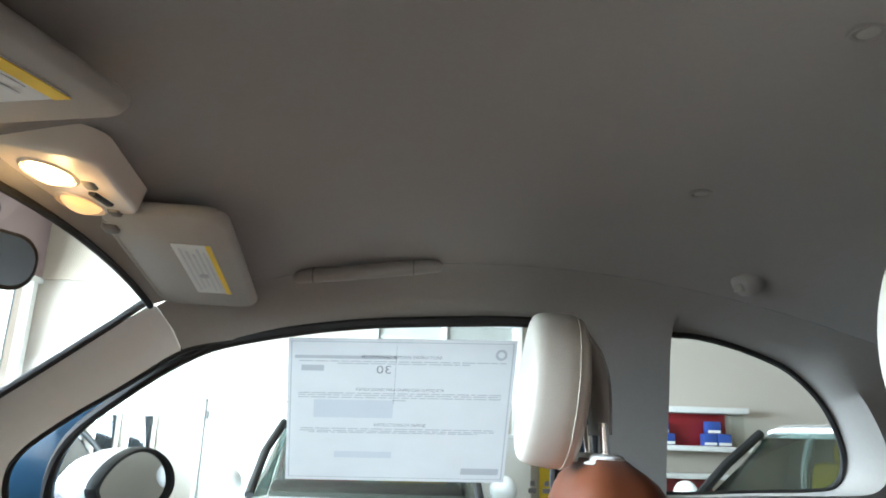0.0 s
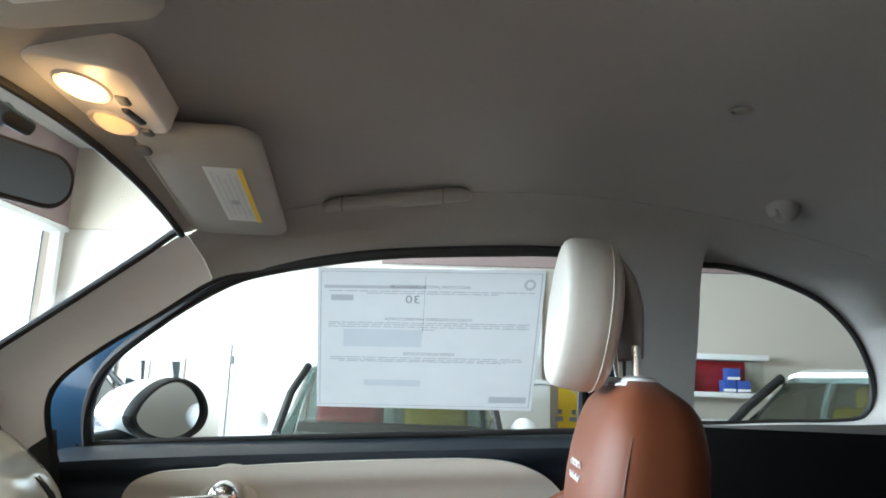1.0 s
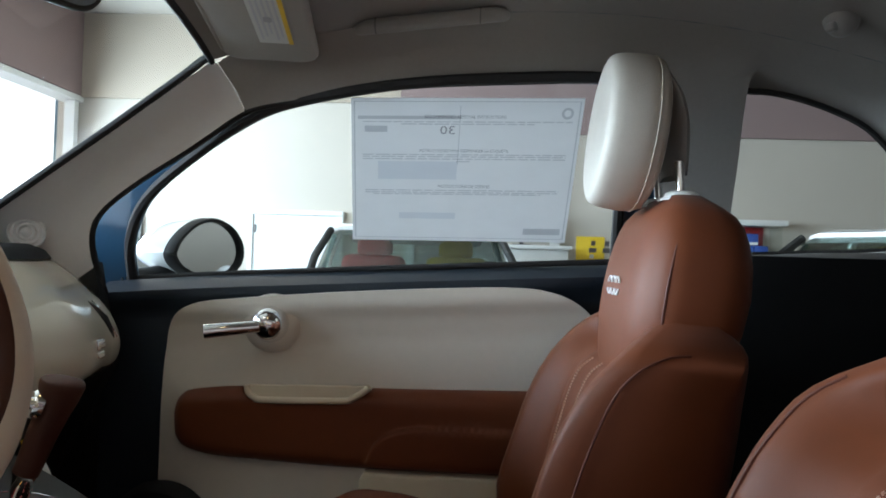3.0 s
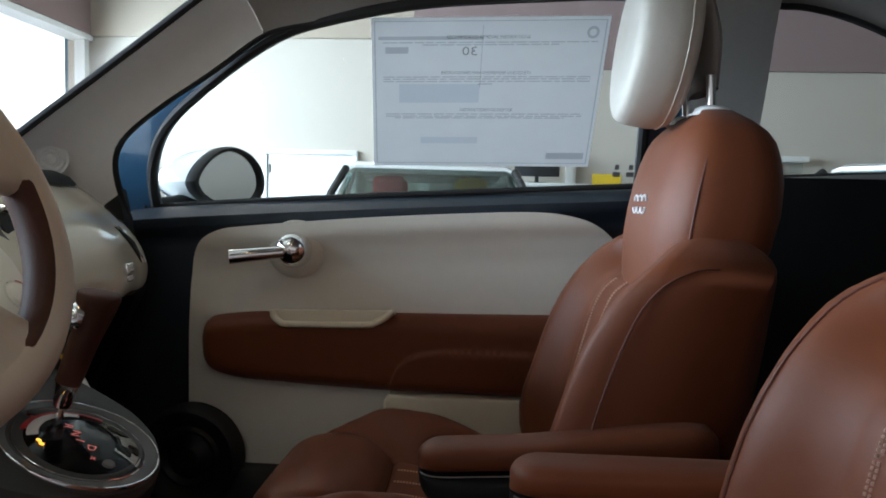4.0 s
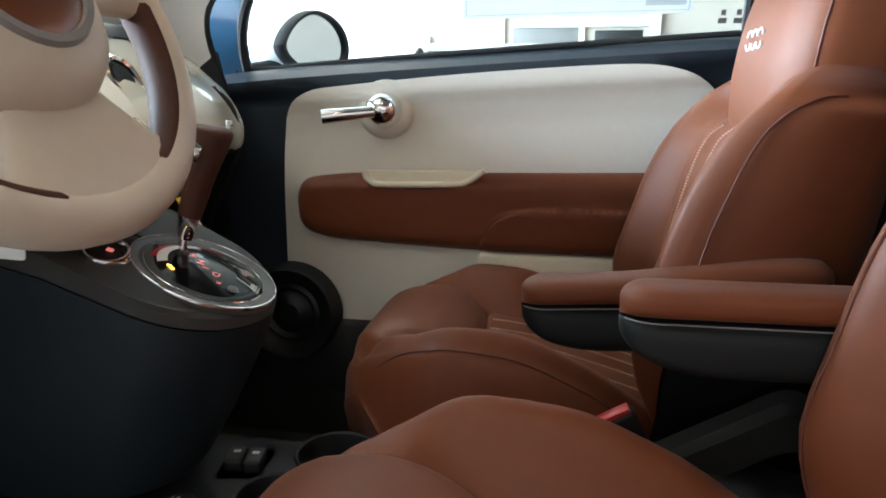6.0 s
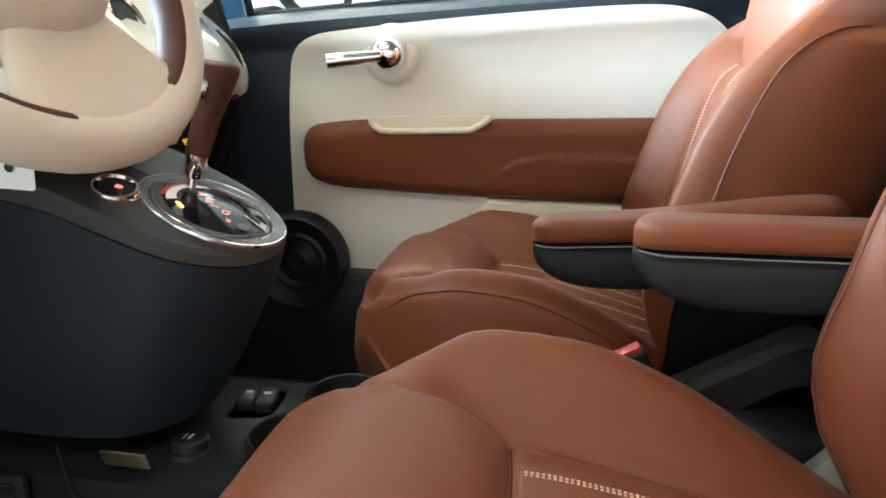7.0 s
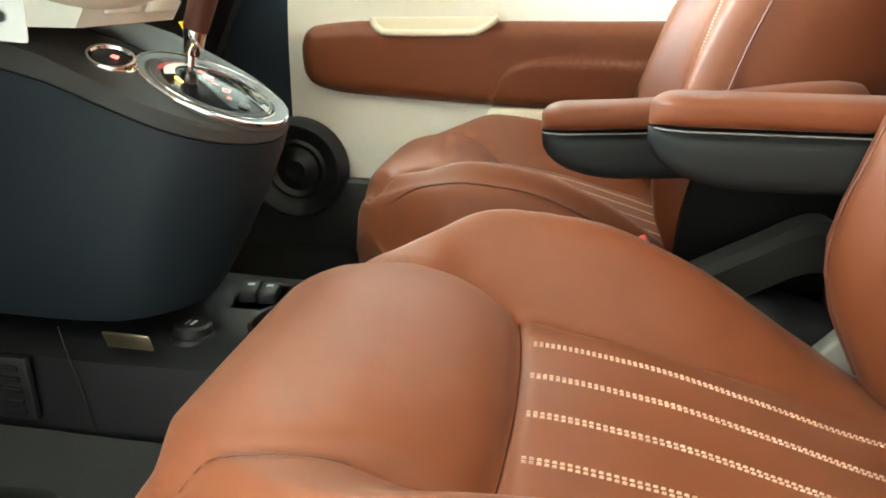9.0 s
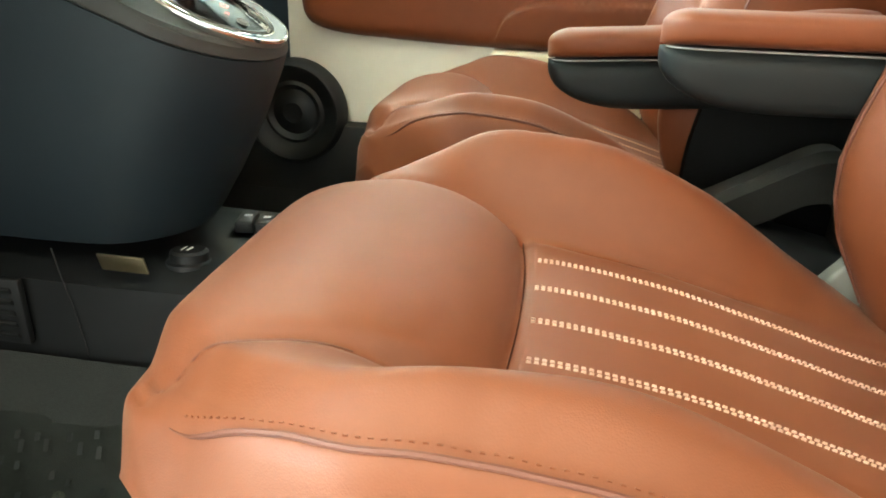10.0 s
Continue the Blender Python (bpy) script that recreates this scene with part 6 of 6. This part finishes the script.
# ---- other cars on show ----
def show_car(at, heading, paint, label, scale=1.0, screen=None, interior=None, other=None):
    """A small hatchback, nose towards its own -y."""
    car = thing("parked_car", at, label, "car", "cars on show")
    car.rotation_euler = (0, 0, radians(heading))
    def ring(y, z0, z1, w0, w1, k=0.86):
        return [(-w0, y, z0), (-w0 * 1.0, y, (z0 + z1) / 2), (-w1, y, z1 - 0.03), (-w1 * k, y, z1), (w1 * k, y, z1), (w1, y, z1 - 0.03), (w0, y, (z0 + z1) / 2), (w0, y, z0)]
    S = scale
    hull = [ring(-1.82, 0.32, 0.62, 0.55, 0.5), ring(-1.75, 0.22, 0.74, 0.72, 0.62), ring(-1.5, 0.2, 0.84, 0.80, 0.70), ring(-1.0, 0.2, 0.93, 0.82, 0.72), ring(-0.72, 0.2, 0.97, 0.82, 0.74), ring(0.3, 0.2, 0.98, 0.83, 0.76), ring(1.2, 0.2, 0.99, 0.82, 0.75), ring(1.62, 0.25, 0.97, 0.78, 0.70), ring(1.72, 0.35, 0.85, 0.70, 0.62)]
    part("body", loft([[(x * S, y * S, z * S) for x, y, z in r] for r in hull]), paint, car, "", 50)
    def cab(y, w, z):
        return [(-w, y, 0.955), (-w * 0.97, y, 0.955 + (z - 0.955) * 0.5), (-w * 0.86, y, z - 0.02), (-w * 0.78, y, z), (w * 0.78, y, z), (w * 0.86, y, z - 0.02), (w * 0.97, y, 0.955 + (z - 0.955) * 0.5), (w, y, 0.955)]
    cabin = [cab(-0.80, 0.70, 0.965), cab(-0.45, 0.71, 1.22), cab(-0.18, 0.71, 1.40), cab(0.0, 0.71, 1.45), cab(0.6, 0.71, 1.47), cab(1.1, 0.70, 1.43), cab(1.35, 0.68, 1.30), cab(1.62, 0.62, 0.97)]
    seats = interior or CHARCOAL
    for k, (sx, sy, cloth) in enumerate(((-0.34, 0.30, seats), (0.34, 0.30, other or seats), (-0.34, 0.95, seats), (0.34, 0.95, other or seats))):
        back = part("seat", rbox((0.50 * S, 0.17 * S, 0.52 * S), pose(sx * S, sy * S, 0.98 * S, -14, 0, 0), 0.07, 3), cloth, car)
        part("seat_headrest", rbox((0.26 * S, 0.10 * S, 0.15 * S), pose(sx * S, (sy + 0.09) * S, 1.30 * S, -14, 0, 0), 0.045, 3), cloth, back)
    part("dash_shelf", rbox((1.28 * S, 0.3 * S, 0.1 * S), pose(0, -0.42 * S, 0.98 * S), 0.04, 3), BLACK, car)
    part("cabin_glass", loft([[(x * S, y * S, z * S) for x, y, z in r] for r in cabin]), screen or DARK_GLASS, car, "dark windows", 50)
    roof = []
    for y, w, z in ((-0.13, 0.70, 1.437), (-0.09, 0.70, 1.450), (0.0, 0.70, 1.468), (0.6, 0.70, 1.485), (1.12, 0.69, 1.445), (1.22, 0.68, 1.41)):
        roof.append([(-w * 0.885, y, z - 0.06), (-w * 0.86, y, z - 0.018), (-w * 0.78, y, z), (w * 0.78, y, z), (w * 0.86, y, z - 0.018), (w * 0.885, y, z - 0.06)])
    part("roof", loft([[(x * S, y * S, z * S) for x, y, z in r] for r in roof]), paint, car, "", 50)
    for s in (-1, 1):
        part("windscreen_pillar", tube([(s * 0.70 * S, -0.83 * S, 0.965 * S), (s * 0.685 * S, -0.46 * S, 1.215 * S), (s * 0.615 * S, -0.19 * S, 1.405 * S)], 0.028 * S, 8), BLACK, car)
        part("door_pillar", tube([(s * 0.715 * S, 0.42 * S, 0.96 * S), (s * 0.70 * S, 0.42 * S, 1.2 * S), (s * 0.62 * S, 0.42 * S, 1.44 * S)], 0.03 * S, 8), paint, car)
        ear = part("door_mirror", revolve([(0.0, 0.07), (0.05, 0.06), (0.085, 0.03), (0.09, 0.0), (0.07, -0.03), (0.0, -0.04)], pose(s * 0.88 * S, -0.60 * S, 1.02 * S, 90, 0, 0), 20), paint, car)
        for wy in (-1.15, 1.15):
            tyre = part("wheel", revolve([(0.0, 0.09), (0.19, 0.09), (0.27, 0.095), (0.30, 0.06), (0.30, -0.06), (0.27, -0.09), (0.0, -0.09)], pose(s * 0.72 * S, wy * S, 0.30 * S, 0, 90, 0), 28), RUBBER, car)
            part("rim", revolve([(0.0, 0.10), (0.05, 0.105), (0.17, 0.098), (0.19, 0.09)], pose(s * 0.72 * S, wy * S, 0.30 * S, 0, 90 if s > 0 else -90, 0), 24), CHROME, tyre)
        part("headlamp", revolve([(0.0, 0.05), (0.06, 0.04), (0.10, 0.0)], pose(s * 0.55 * S, -1.70 * S, 0.68 * S, 70, 0, s * 20), 20), CHROME, car)
    part("bumper", rbox((1.5 * S, 0.16 * S, 0.22 * S), pose(0, -1.74 * S, 0.36 * S), 0.05, 3), BLACK, car)
    return car


silver = material("silver_car_paint", (0.55, 0.54, 0.52), 0.3, 0.4, vary=0.03, coat=0.6)
navy = material("navy_car_paint", (0.02, 0.035, 0.09), 0.25, vary=0.03, coat=0.8)
tinted = clear_glass("tinted_car_glass", (0.75, 0.9, 0.85), 0.42, 0.10)
# red and yellow seats stand in for reflections on this car's glass
show_car((-0.56, 4.6, ROOM_F), 5, PEARL, "white hatchback facing the window, seats coloured as red and yellow reflections", 1.005, tinted, material("red_reflection", (0.55, 0.03, 0.03), 0.6, vary=0.1), material("yellow_reflection", (0.62, 0.42, 0.03), 0.6, vary=0.1))
# ochre seats imitate the yellow glints on the dark windscreen
show_car((2.52, 3.5, ROOM_F), -56, PEARL, "white hatchback beside the wall, seats coloured as yellow reflections", 1.02, tinted, material("ochre_reflection", (0.55, 0.38, 0.03), 0.7, vary=0.1))
show_car((-4.0, 5.6, ROOM_F), 60, navy, "dark blue car parked by the glazed front", 0.98)
cl = thing("ceiling_light", (-3.3, 5.6, ROOM_C), "lit rectangular showroom ceiling light", "ceiling light")
wpart("light_frame", rbox((0.7, 0.5, 0.05), pose(-3.3, 5.6, ROOM_C - 0.026), 0.008), WHITE, cl)
wpart("diffuser", rbox((0.62, 0.42, 0.01), pose(-3.3, 5.6, ROOM_C - 0.057), 0.002), glow("lit_diffuser", (1.0, 0.95, 0.85), 6.0), cl)
